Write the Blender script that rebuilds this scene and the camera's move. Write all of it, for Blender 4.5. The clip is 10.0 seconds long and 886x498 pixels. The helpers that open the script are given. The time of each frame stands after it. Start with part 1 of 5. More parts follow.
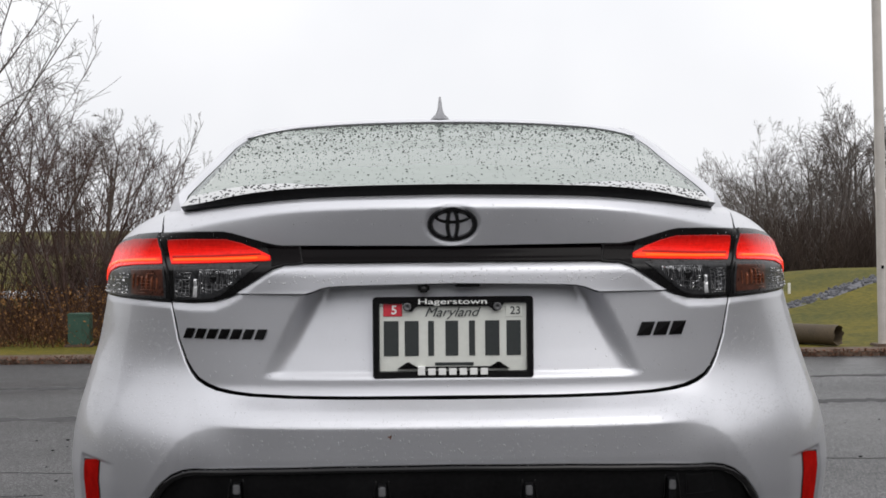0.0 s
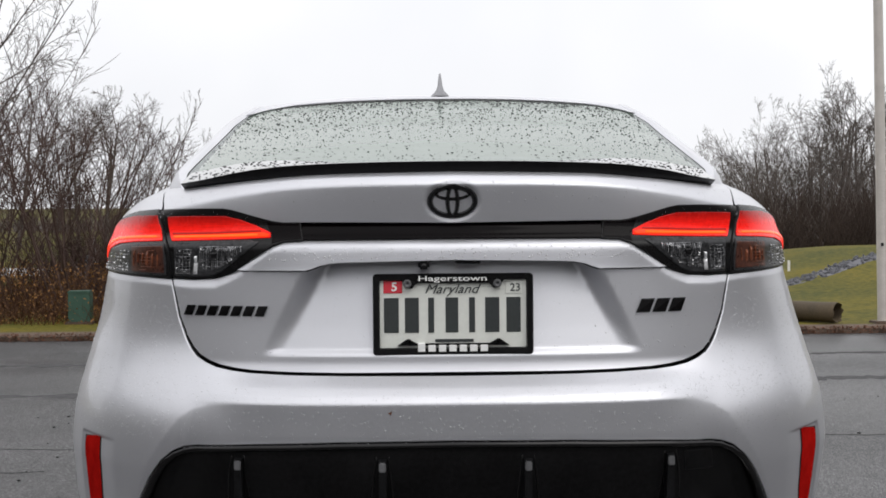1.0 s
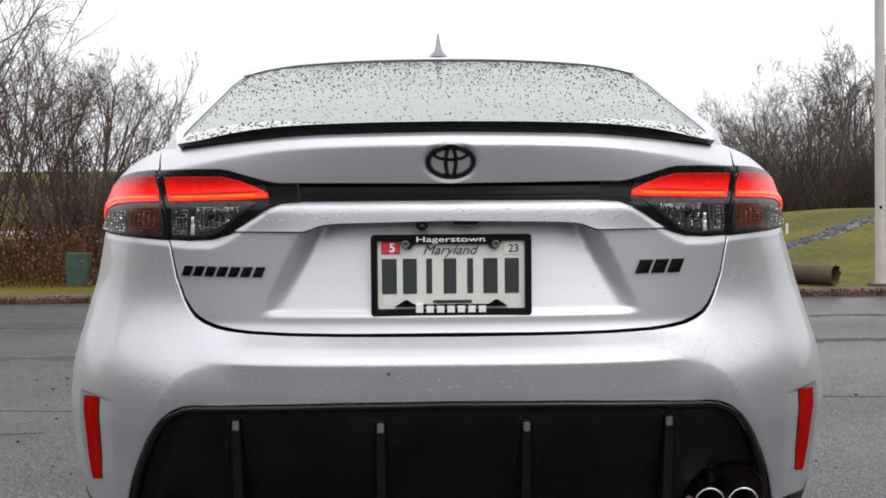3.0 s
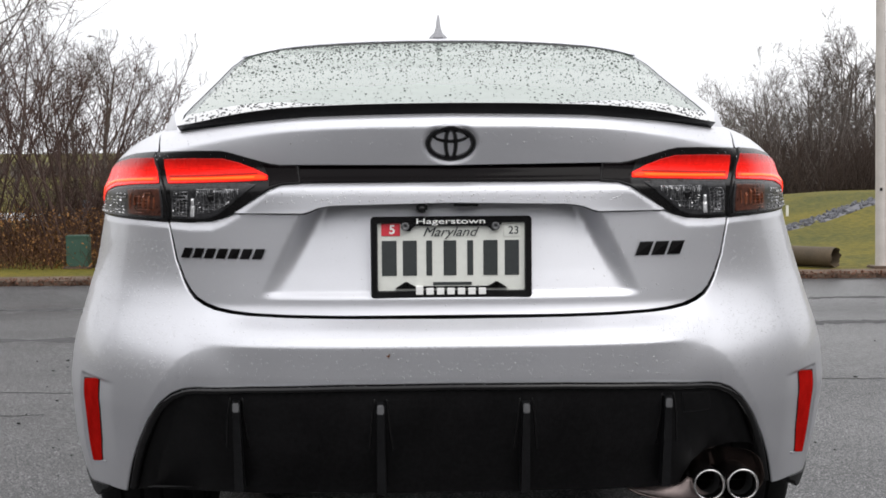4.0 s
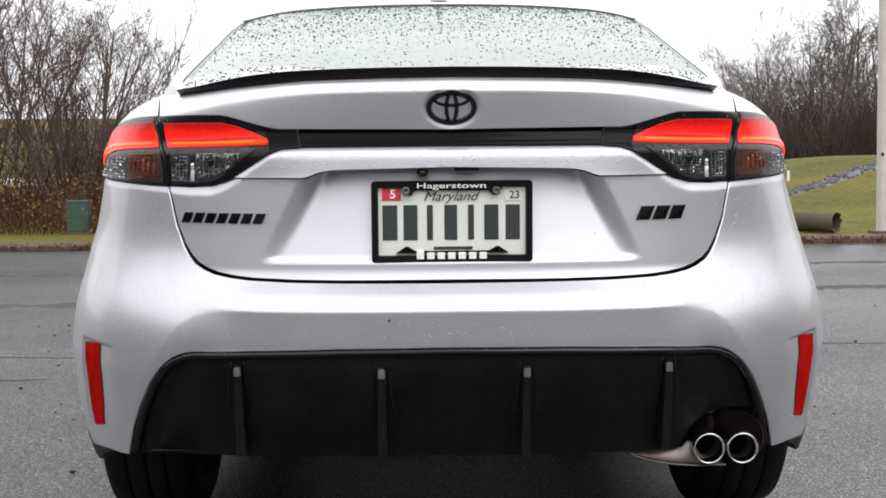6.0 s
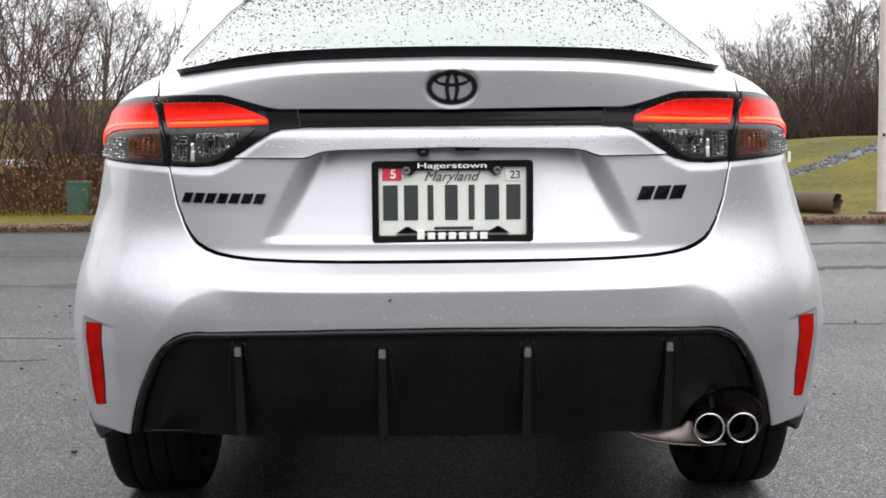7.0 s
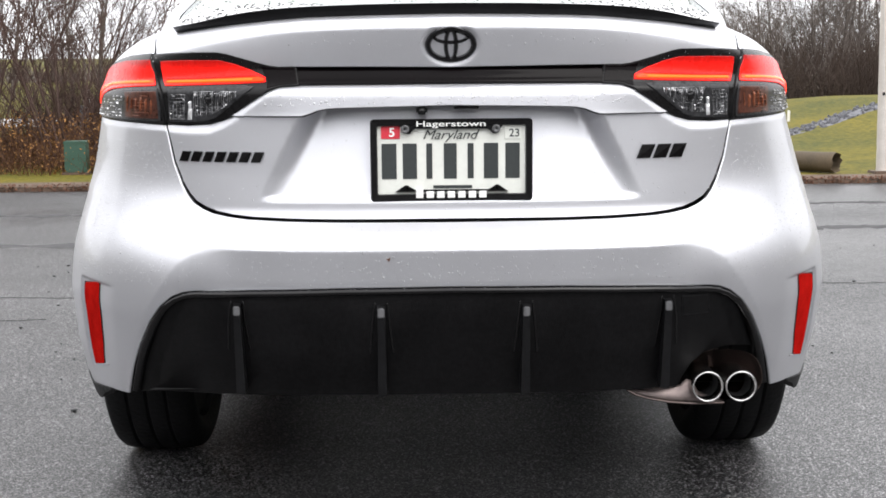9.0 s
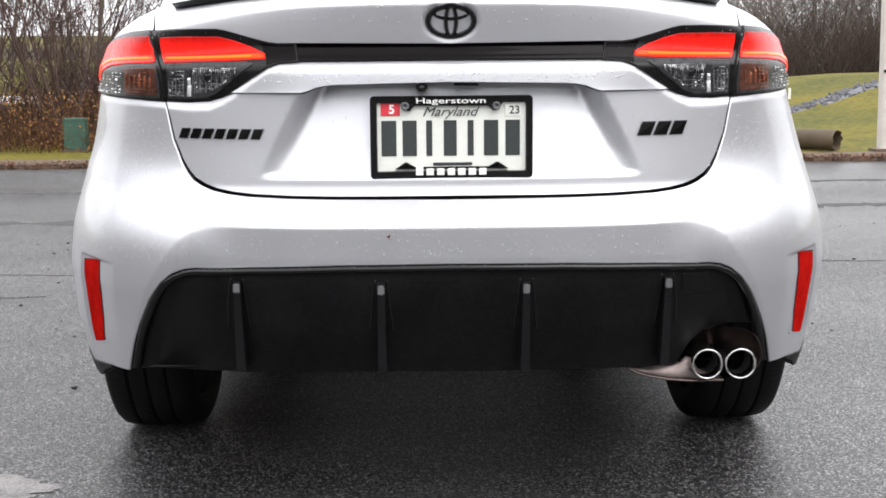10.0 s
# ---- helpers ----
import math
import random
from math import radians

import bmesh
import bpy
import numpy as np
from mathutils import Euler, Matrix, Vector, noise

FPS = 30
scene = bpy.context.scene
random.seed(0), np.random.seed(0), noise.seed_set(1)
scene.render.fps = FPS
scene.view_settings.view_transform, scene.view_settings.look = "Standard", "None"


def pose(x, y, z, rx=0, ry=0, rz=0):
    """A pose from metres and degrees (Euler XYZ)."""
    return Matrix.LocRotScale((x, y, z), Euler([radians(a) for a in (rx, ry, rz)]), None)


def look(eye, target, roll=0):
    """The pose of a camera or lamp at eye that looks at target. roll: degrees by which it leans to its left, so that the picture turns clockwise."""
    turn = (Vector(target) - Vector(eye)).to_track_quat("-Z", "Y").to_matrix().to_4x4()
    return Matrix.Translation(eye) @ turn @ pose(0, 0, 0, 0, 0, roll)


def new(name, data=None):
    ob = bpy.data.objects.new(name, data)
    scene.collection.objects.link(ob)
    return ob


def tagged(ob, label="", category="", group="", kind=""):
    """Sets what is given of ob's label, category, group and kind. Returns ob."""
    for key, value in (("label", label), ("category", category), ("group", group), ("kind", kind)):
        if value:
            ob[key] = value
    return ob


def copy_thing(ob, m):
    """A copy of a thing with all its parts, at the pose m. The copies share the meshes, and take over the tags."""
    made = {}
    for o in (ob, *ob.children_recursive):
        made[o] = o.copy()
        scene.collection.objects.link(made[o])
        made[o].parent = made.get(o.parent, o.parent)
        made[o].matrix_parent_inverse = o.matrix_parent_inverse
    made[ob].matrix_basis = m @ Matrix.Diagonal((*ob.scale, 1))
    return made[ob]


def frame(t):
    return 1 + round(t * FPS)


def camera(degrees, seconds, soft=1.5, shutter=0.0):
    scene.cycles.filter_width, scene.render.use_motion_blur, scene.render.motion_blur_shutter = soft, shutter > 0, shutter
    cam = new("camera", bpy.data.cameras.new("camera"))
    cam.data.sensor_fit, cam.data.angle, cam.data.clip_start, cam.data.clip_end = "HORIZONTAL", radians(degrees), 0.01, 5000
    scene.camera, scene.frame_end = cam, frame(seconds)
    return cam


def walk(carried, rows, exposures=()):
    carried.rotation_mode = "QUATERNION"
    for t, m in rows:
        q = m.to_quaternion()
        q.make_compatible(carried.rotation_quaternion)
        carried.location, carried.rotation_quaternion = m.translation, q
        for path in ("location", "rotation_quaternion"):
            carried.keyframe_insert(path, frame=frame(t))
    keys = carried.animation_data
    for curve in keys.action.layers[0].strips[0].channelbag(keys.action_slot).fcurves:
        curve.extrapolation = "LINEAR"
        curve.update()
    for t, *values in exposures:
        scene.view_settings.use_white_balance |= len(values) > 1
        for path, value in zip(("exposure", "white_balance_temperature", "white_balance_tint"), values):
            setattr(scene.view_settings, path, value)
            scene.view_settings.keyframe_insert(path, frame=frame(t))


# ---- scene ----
cam = camera(39.56, 10.0, soft=1.7)
PATH = [  # seconds, x, y, z, pitch, yaw, roll
    (0.0, -0.0635, -2.3229, 1.0000, -0.002, -1.067, -0.484),
    (0.5, -0.0638, -2.3236, 0.9992, -0.609, -1.045, -0.482),
    (1.0, -0.0640, -2.3256, 0.9989, -1.048, -1.066, -0.480),
    (1.5, -0.0637, -2.3222, 0.9980, -1.458, -1.112, -0.463),
    (2.0, -0.0640, -2.3210, 0.9979, -2.049, -1.125, -0.474),
    (2.5, -0.0637, -2.3195, 0.9960, -2.406, -1.136, -0.462),
    (4.0, -0.0636, -2.3147, 0.9936, -3.594, -1.128, -0.452),
    (4.5, -0.0640, -2.3146, 0.9944, -3.974, -1.142, -0.444),
    (5.0, -0.0644, -2.3137, 0.9930, -4.388, -1.119, -0.438),
    (5.5, -0.0640, -2.3130, 0.9926, -4.782, -1.113, -0.466),
    (7.0, -0.0641, -2.3099, 0.9897, -6.087, -1.060, -0.483),
    (7.5, -0.0646, -2.3103, 0.9896, -6.485, -1.085, -0.484),
    (8.0, -0.0648, -2.3077, 0.9880, -6.920, -1.105, -0.510),
    (8.5, -0.0638, -2.3048, 0.9878, -7.590, -1.087, -0.486),
    (9.0, -0.0651, -2.3043, 0.9869, -7.953, -1.120, -0.505),
    (9.5, -0.0649, -2.3039, 0.9854, -8.329, -1.126, -0.496),
    (10.0, -0.0649, -2.3024, 0.9857, -8.986, -1.112, -0.476),
]
EXPOSURES = [(0.0, 0.1), (2.5, 0.3), (5.0, 0.6), (7.5, 0.9), (10.0, 1.2)]
walk(cam, [(t, pose(x, y, z, 90 + pitch, 0, yaw) @ pose(0, 0, 0, 0, 0, roll)) for t, x, y, z, pitch, yaw, roll in PATH], EXPOSURES)

# ---- world and light: a white overcast sky ----
world = bpy.data.worlds.new("overcast_sky")
scene.world = world
world.use_nodes = True
wn, wl = world.node_tree.nodes, world.node_tree.links
back = wn["Background"]
coord = wn.new("ShaderNodeTexCoord")
cloud = wn.new("ShaderNodeTexNoise")
cloud.inputs["Scale"].default_value, cloud.inputs["Detail"].default_value = 2.2, 4
ramp = wn.new("ShaderNodeValToRGB")
ramp.color_ramp.elements[0].position, ramp.color_ramp.elements[0].color = 0.32, (0.775, 0.785, 0.82, 1)
ramp.color_ramp.elements[1].position, ramp.color_ramp.elements[1].color = 0.7, (0.955, 0.953, 0.965, 1)
wl.new(coord.outputs["Generated"], cloud.inputs["Vector"])
wl.new(cloud.outputs["Fac"], ramp.inputs["Fac"])
wl.new(ramp.outputs["Color"], back.inputs["Color"])
split = wn.new("ShaderNodeSeparateXYZ")  # an overcast sky is brighter towards the zenith
wl.new(coord.outputs["Generated"], split.inputs[0])
rise = wn.new("ShaderNodeMapRange")
rise.inputs["From Min"].default_value, rise.inputs["From Max"].default_value = 0.0, 0.9
rise.inputs["To Min"].default_value, rise.inputs["To Max"].default_value = 1.0, 1.45
wl.new(split.outputs["Z"], rise.inputs["Value"])
wl.new(rise.outputs["Result"], back.inputs["Strength"])
sun = new("sun", bpy.data.lights.new("sun", "SUN"))
sun.data.energy, sun.data.angle, sun.data.color = 0.75, radians(40), (1.0, 0.97, 0.93)
sun.matrix_basis = look((7, -8, 14), (0, 0, 0))


# ---- materials ----
def material(name, colour, rough=0.5, metal=0.0, vary=0.15, scale=8.0, bump=0.0, bump_scale=60.0, fine=120.0, coat=0.0, rough_vary=0.1, glow=None, glow_strength=0.0, spec=0.5):
    """A principled material with variation at two scales and fine relief."""
    m = bpy.data.materials.new(name)
    m.use_nodes = True
    n, l = m.node_tree.nodes, m.node_tree.links
    b = n["Principled BSDF"]
    tc = n.new("ShaderNodeTexCoord")
    big, small, mix = n.new("ShaderNodeTexNoise"), n.new("ShaderNodeTexNoise"), n.new("ShaderNodeMix")
    big.inputs["Scale"].default_value, small.inputs["Scale"].default_value = scale, fine
    big.inputs["Detail"].default_value = 5
    l.new(tc.outputs["Object"], big.inputs["Vector"])
    l.new(tc.outputs["Object"], small.inputs["Vector"])
    add = n.new("ShaderNodeMath")
    add.operation = "MULTIPLY_ADD"
    l.new(small.outputs["Fac"], add.inputs[0])
    add.inputs[1].default_value = 0.5
    half = n.new("ShaderNodeMath")
    half.operation = "MULTIPLY"
    half.inputs[1].default_value = 0.5
    l.new(big.outputs["Fac"], half.inputs[0])
    l.new(half.outputs[0], add.inputs[2])
    r = n.new("ShaderNodeValToRGB")
    lo = [max(0.0, c * (1 - vary)) for c in colour]
    hi = [min(1.0, c * (1 + vary)) for c in colour]
    r.color_ramp.elements[0].position, r.color_ramp.elements[0].color = 0.35, (*lo, 1)
    r.color_ramp.elements[1].position, r.color_ramp.elements[1].color = 0.65, (*hi, 1)
    l.new(add.outputs[0], r.inputs["Fac"])
    l.new(r.outputs["Color"], b.inputs["Base Color"])
    rr = n.new("ShaderNodeMapRange")
    rr.inputs["To Min"].default_value, rr.inputs["To Max"].default_value = max(0, rough - rough_vary), min(1, rough + rough_vary)
    l.new(big.outputs["Fac"], rr.inputs["Value"])
    l.new(rr.outputs["Result"], b.inputs["Roughness"])
    b.inputs["Metallic"].default_value = metal
    b.inputs["Coat Weight"].default_value = coat
    b.inputs["Coat Roughness"].default_value = 0.05
    b.inputs["Specular IOR Level"].default_value = spec
    if bump:
        bn, tex = n.new("ShaderNodeBump"), n.new("ShaderNodeTexNoise")
        tex.inputs["Scale"].default_value, tex.inputs["Detail"].default_value = bump_scale, 4
        l.new(tc.outputs["Object"], tex.inputs["Vector"])
        l.new(tex.outputs["Fac"], bn.inputs["Height"])
        bn.inputs["Strength"].default_value, bn.inputs["Distance"].default_value = bump, 0.01
        l.new(bn.outputs["Normal"], b.inputs["Normal"])
    if glow:
        b.inputs["Emission Color"].default_value = (*glow, 1)
        b.inputs["Emission Strength"].default_value = glow_strength
    return m


SILVER = material("silver_metallic_paint", (0.598, 0.600, 0.630), 0.45, 0.8, vary=0.06, scale=3, fine=1100, coat=0.35, rough_vary=0.03)
GLOSS_BLACK = material("gloss_black_plastic", (0.004, 0.0036, 0.004), 0.10, vary=0.2, rough_vary=0.04, spec=0.35)
WET_BLACK = material("wet_gloss_black", (0.004, 0.004, 0.0045), 0.08, vary=0.2, rough_vary=0.04, spec=0.6, coat=0.8)
MATT_BLACK = material("textured_black_plastic", (0.0054, 0.0052, 0.0056), 0.40, vary=0.45, bump=0.14, bump_scale=400, spec=0.12)
RUBBER = material("tyre_rubber", (0.007, 0.007, 0.0075), 0.55, spec=0.14, vary=0.3, bump=0.2, bump_scale=80)
UNDER = material("dark_underbody_and_gap_shade", (0.015, 0.015, 0.016), 0.8, vary=0.4)
RED_LIT = material("lit_red_lens", (0.35, 0.006, 0.005), 0.28, vary=0.25, scale=14, glow=(1.0, 0.014, 0.008), glow_strength=0.72, spec=0.16)


def fade_glow(m, z0, z1, s0, s1):
    """The light guide's glow dies away up the lens."""
    n, l = m.node_tree.nodes, m.node_tree.links
    tc, sep, fall = n.new("ShaderNodeTexCoord"), n.new("ShaderNodeSeparateXYZ"), n.new("ShaderNodeMapRange")
    fall.interpolation_type = "SMOOTHSTEP"
    l.new(tc.outputs["Object"], sep.inputs["Vector"])
    l.new(sep.outputs["Z"], fall.inputs["Value"])
    for key, v in (("From Min", z0), ("From Max", z1), ("To Min", s0), ("To Max", s1)):
        fall.inputs[key].default_value = v
    grain, stretch, streak = n.new("ShaderNodeTexNoise"), n.new("ShaderNodeMapping"), n.new("ShaderNodeMapRange")
    stretch.inputs["Scale"].default_value = (5, 5, 170)
    l.new(tc.outputs["Object"], stretch.inputs["Vector"])
    l.new(stretch.outputs["Vector"], grain.inputs["Vector"])
    l.new(grain.outputs["Fac"], streak.inputs["Value"])
    for key, v in (("From Min", 0.3), ("From Max", 0.7), ("To Min", 0.62), ("To Max", 1.2)):
        streak.inputs[key].default_value = v
    mul = n.new("ShaderNodeMath")
    mul.operation = "MULTIPLY"
    l.new(fall.outputs["Result"], mul.inputs[0])
    l.new(streak.outputs["Result"], mul.inputs[1])
    l.new(mul.outputs[0], n["Principled BSDF"].inputs["Emission Strength"])


fade_glow(RED_LIT, 0.988, 1.030, 0.70, 0.02)
HOUSING = material("smoked_lamp_housing", (0.0065, 0.006, 0.0063), 0.26, vary=0.25, spec=0.2)
GARNISH = material("black_lid_strip", (0.0026, 0.0014, 0.0018), 0.12, vary=0.2, spec=0.075)
CORE = material("light_guide_core", (0.3, 0.05, 0.005), 0.2, vary=0.1, glow=(1.0, 0.085, 0.010), glow_strength=1.5, spec=0.1)
BAR_LIT = material("light_guide", (0.3, 0.02, 0.005), 0.2, vary=0.1, glow=(1.0, 0.035, 0.002), glow_strength=1.25, spec=0.15)
RIB = material("grey_lens_rib", (0.42, 0.42, 0.43), 0.25, 0.9, vary=0.5, scale=90, fine=250)
SMOKED = material("smoked_clear_lens", (0.032, 0.032, 0.034), 0.3, 0.0, vary=0.6, scale=60, fine=200, spec=0.2)
FACET = material("cut_lens_facet", (0.78, 0.78, 0.8), 0.2, 1.0, vary=0.5, scale=90, fine=250)
AMBER = material("amber_reflector", (0.085, 0.03, 0.02), 0.3, 0.2, vary=0.5, scale=60, spec=0.3)
AMBER_RIB = material("amber_rib", (0.24, 0.075, 0.035), 0.3, 0.4, vary=0.6, scale=90)
BOWL = material("frosted_reflector", (0.85, 0.85, 0.86), 0.42, 0.7, vary=0.15, scale=60)
CHROME = material("chrome", (0.58, 0.57, 0.565), 0.18, 1.0, vary=0.1)
REFLECTOR = material("red_reflector", (0.37, 0.008, 0.006), 0.45, vary=0.3, scale=30, fine=400, spec=0.0)
GLASS = material("wet_rear_glass", (0.165, 0.205, 0.175), 0.12, 0.0, vary=0.06, scale=2.5, fine=20, spec=0.5, rough_vary=0.04)
DARK_GLASS = material("dark_window_glass", (0.02, 0.025, 0.025), 0.04, vary=0.1, coat=1.0)
# The darkening that refraction gives the drops is put into their colour.
DARK_WATER = material("dark_water_drop", (0.012, 0.012, 0.013), 0.12, vary=0.1, spec=0.22)


def asphalt_material():
    """Aggregate in tar, with stones of several greys, wet in patches; the palest also stand in for glints."""
    m = bpy.data.materials.new("wet_asphalt")
    m.use_nodes = True
    n, l = m.node_tree.nodes, m.node_tree.links
    b = n["Principled BSDF"]
    tc = n.new("ShaderNodeTexCoord")
    stone = n.new("ShaderNodeTexVoronoi")
    stone.inputs["Scale"].default_value = 250
    edge = n.new("ShaderNodeTexVoronoi")
    edge.feature, edge.inputs["Scale"].default_value = "DISTANCE_TO_EDGE", 250
    broad, wet = n.new("ShaderNodeTexNoise"), n.new("ShaderNodeTexNoise")
    broad.inputs["Scale"].default_value, broad.inputs["Detail"].default_value = 0.9, 6
    wet.inputs["Scale"].default_value, wet.inputs["Detail"].default_value = 0.35, 5
    streak = n.new("ShaderNodeMapping")
    streak.inputs["Scale"].default_value = (0.3, 1.3, 1.0)
    l.new(tc.outputs["Object"], streak.inputs["Vector"])
    for t in (stone, edge):
        l.new(tc.outputs["Object"], t.inputs["Vector"])
    for t in (broad, wet):
        l.new(streak.outputs["Vector"], t.inputs["Vector"])
    grey = n.new("ShaderNodeSeparateColor")
    l.new(stone.outputs["Color"], grey.inputs["Color"])
    ramp_s = n.new("ShaderNodeValToRGB")
    e = ramp_s.color_ramp.elements
    e[0].position, e[0].color = 0.15, (0.013, 0.013, 0.014, 1)
    # Rare pale stones: light aggregate, and wet sparkle put into the colour.
    e[1].position, e[1].color = 0.98, (0.31, 0.305, 0.307, 1)
    mid = e.new(0.76)
    mid.color = (0.029, 0.029, 0.031, 1)
    l.new(grey.outputs["Red"], ramp_s.inputs["Fac"])
    tone = n.new("ShaderNodeMapRange")
    tone.inputs["From Min"].default_value, tone.inputs["From Max"].default_value = 0.3, 0.7
    tone.inputs["To Min"].default_value, tone.inputs["To Max"].default_value = 0.75, 1.3
    l.new(broad.outputs["Fac"], tone.inputs["Value"])
    mul = n.new("ShaderNodeVectorMath")
    mul.operation = "SCALE"
    l.new(ramp_s.outputs["Color"], mul.inputs[0])
    l.new(tone.outputs["Result"], mul.inputs["Scale"])
    l.new(mul.outputs[0], b.inputs["Base Color"])
    rough = n.new("ShaderNodeMapRange")
    rough.inputs["From Min"].default_value, rough.inputs["From Max"].default_value = 0.35, 0.65
    rough.inputs["To Min"].default_value, rough.inputs["To Max"].default_value = 0.28, 0.48
    l.new(wet.outputs["Fac"], rough.inputs["Value"])
    l.new(rough.outputs["Result"], b.inputs["Roughness"])
    bump = n.new("ShaderNodeBump")
    bump.inputs["Strength"].default_value, bump.inputs["Distance"].default_value = 0.30, 0.004
    height = n.new("ShaderNodeMath")
    height.operation = "MULTIPLY_ADD"
    height.inputs[1].default_value = 0.6
    l.new(grey.outputs["Green"], height.inputs[0])
    l.new(edge.outputs["Distance"], height.inputs[2])
    chips = n.new("ShaderNodeTexNoise")
    for key, v in (("Scale", 120.0), ("Detail", 3.0), ("Roughness", 0.65)):
        chips.inputs[key].default_value = v
    l.new(tc.outputs["Object"], chips.inputs["Vector"])
    relief = n.new("ShaderNodeMath")
    relief.operation = "MULTIPLY_ADD"
    relief.inputs[1].default_value = 1.6
    l.new(chips.outputs["Fac"], relief.inputs[0])
    l.new(height.outputs[0], relief.inputs[2])
    l.new(relief.outputs[0], bump.inputs["Height"])
    l.new(bump.outputs["Normal"], b.inputs["Normal"])
    # Dry stone tops stand out of the wet film at every scale of the grain.
    grain = n.new("ShaderNodeTexNoise")
    for key, v in (("Scale", 125.0), ("Detail", 5.0), ("Roughness", 0.9)):
        grain.inputs[key].default_value = v
    l.new(tc.outputs["Object"], grain.inputs["Vector"])
    blend = n.new("ShaderNodeMath")
    blend.operation = "MULTIPLY_ADD"
    blend.inputs[1].default_value = 0.2
    l.new(grey.outputs["Blue"], blend.inputs[0])
    l.new(grain.outputs["Fac"], blend.inputs[2])
    film_of_water = n.new("ShaderNodeMapRange")
    for key, v in (("From Min", 0.48), ("From Max", 0.66), ("To Min", 0.47), ("To Max", 1.0)):
        film_of_water.inputs[key].default_value = v
    l.new(blend.outputs[0], film_of_water.inputs["Value"])
    dry = n.new("ShaderNodeBsdfDiffuse")
    l.new(mul.outputs[0], dry.inputs["Color"])
    l.new(bump.outputs["Normal"], dry.inputs["Normal"])
    mix = n.new("ShaderNodeMixShader")
    l.new(film_of_water.outputs["Result"], mix.inputs["Fac"])
    l.new(dry.outputs["BSDF"], mix.inputs[1])
    l.new(b.outputs["BSDF"], mix.inputs[2])
    l.new(mix.outputs["Shader"], n["Material Output"].inputs["Surface"])
    return m


ASPHALT = asphalt_material()
KERB = material("kerb_concrete", (0.10, 0.066, 0.046), 0.8, vary=0.4, scale=6, fine=60, bump=0.4)
LAWN = material("winter_grass", (0.135, 0.128, 0.034), 0.9, vary=0.4, scale=0.7, fine=14, bump=0.9, bump_scale=30, spec=0.2)


def tint(m, low, high):
    """Sets both ends of a material's colour range."""
    for node in m.node_tree.nodes:
        if node.type == "VALTORGB":
            node.color_ramp.elements[0].color, node.color_ramp.elements[1].color = (*low, 1), (*high, 1)


tint(LAWN, (0.030, 0.042, 0.004), (0.150, 0.118, 0.015))
TAR = material("cracked_tar", (0.058, 0.057, 0.058), 0.7, vary=0.4, scale=20, bump=0.4, bump_scale=150, spec=0.3)
OLD_SEAL = material("worn_sealant", (0.066, 0.065, 0.067), 0.8, vary=0.5, scale=14, fine=220, bump=0.5, bump_scale=230, spec=0.2)
BARK = material("grey_brown_bark", (0.118, 0.1, 0.09), 0.9, vary=0.35, spec=0.2)
TWIG = material("red_brown_twig", (0.085, 0.055, 0.047), 0.9, vary=0.35, spec=0.2)
BRUSH = material("dead_brush", (0.092, 0.047, 0.027), 0.9, vary=0.5, scale=2, spec=0.2)
THICKET = material("dark_thicket", (0.056, 0.041, 0.034), 0.9, vary=0.4, scale=0.3, spec=0.1)
LITTER = material("wet_leaf", (0.13, 0.055, 0.03), 0.6, vary=0.5, scale=3, fine=30, spec=0.3)
LEAF = material("rust_leaf", (0.23, 0.115, 0.04), 0.85, vary=0.5, scale=3, fine=30, spec=0.2)
UNSEEN_WOODS = material("unseen_woods", (0.055, 0.05, 0.042), 0.95, vary=0.5, scale=0.2, fine=2, spec=0.1)
STONE = material("channel_stone", (0.10, 0.10, 0.112), 0.8, vary=0.75, scale=9, fine=30, bump=0.5, bump_scale=25)
POLE = material("painted_pole", (0.55, 0.51, 0.47), 0.55, vary=0.12)
GREEN = material("green_cabinet_paint", (0.035, 0.085, 0.06), 0.5, vary=0.15)
PIPE = material("brown_pipe", (0.078, 0.056, 0.032), 0.8, vary=0.4, scale=4)
WHITE = material("white_paint", (0.75, 0.74, 0.70), 0.5, vary=0.06)


# ---- builders ----
def mesh_object(name, verts, faces, mat, parent=None, smooth=True, label="", kind=""):
    me = bpy.data.meshes.new(name)
    me.from_pydata([tuple(v) for v in verts], [], [tuple(f) for f in faces])
    me.materials.append(mat)
    me.shade_smooth() if smooth else me.shade_flat()
    if smooth and len(faces) < 4000:
        me.set_sharp_from_angle(angle=radians(38))
    ob = new(name, me)
    if parent:
        ob.parent = parent
    return tagged(ob, label, kind=kind)


def part(name, bm, mat, parent, label="", smooth=False):
    me = bpy.data.meshes.new(name)
    bm.normal_update()
    bm.to_mesh(me)
    bm.free()
    me.materials.append(mat)
    me.shade_smooth() if smooth else me.shade_flat()
    ob = new(name, me)
    if parent:
        ob.parent = parent
    return tagged(ob, label)


def box_bm(x0, x1, y0, y1, z0, z1, bevel=0.004, segments=2):
    bm = bmesh.new()
    bmesh.ops.create_cube(bm, size=1)
    bmesh.ops.transform(bm, matrix=Matrix.LocRotScale(((x0 + x1) / 2, (y0 + y1) / 2, (z0 + z1) / 2), None, (x1 - x0, y1 - y0, z1 - z0)), verts=bm.verts)
    if bevel:
        bmesh.ops.bevel(bm, geom=bm.edges[:], offset=bevel, segments=segments, affect="EDGES")
    return bm


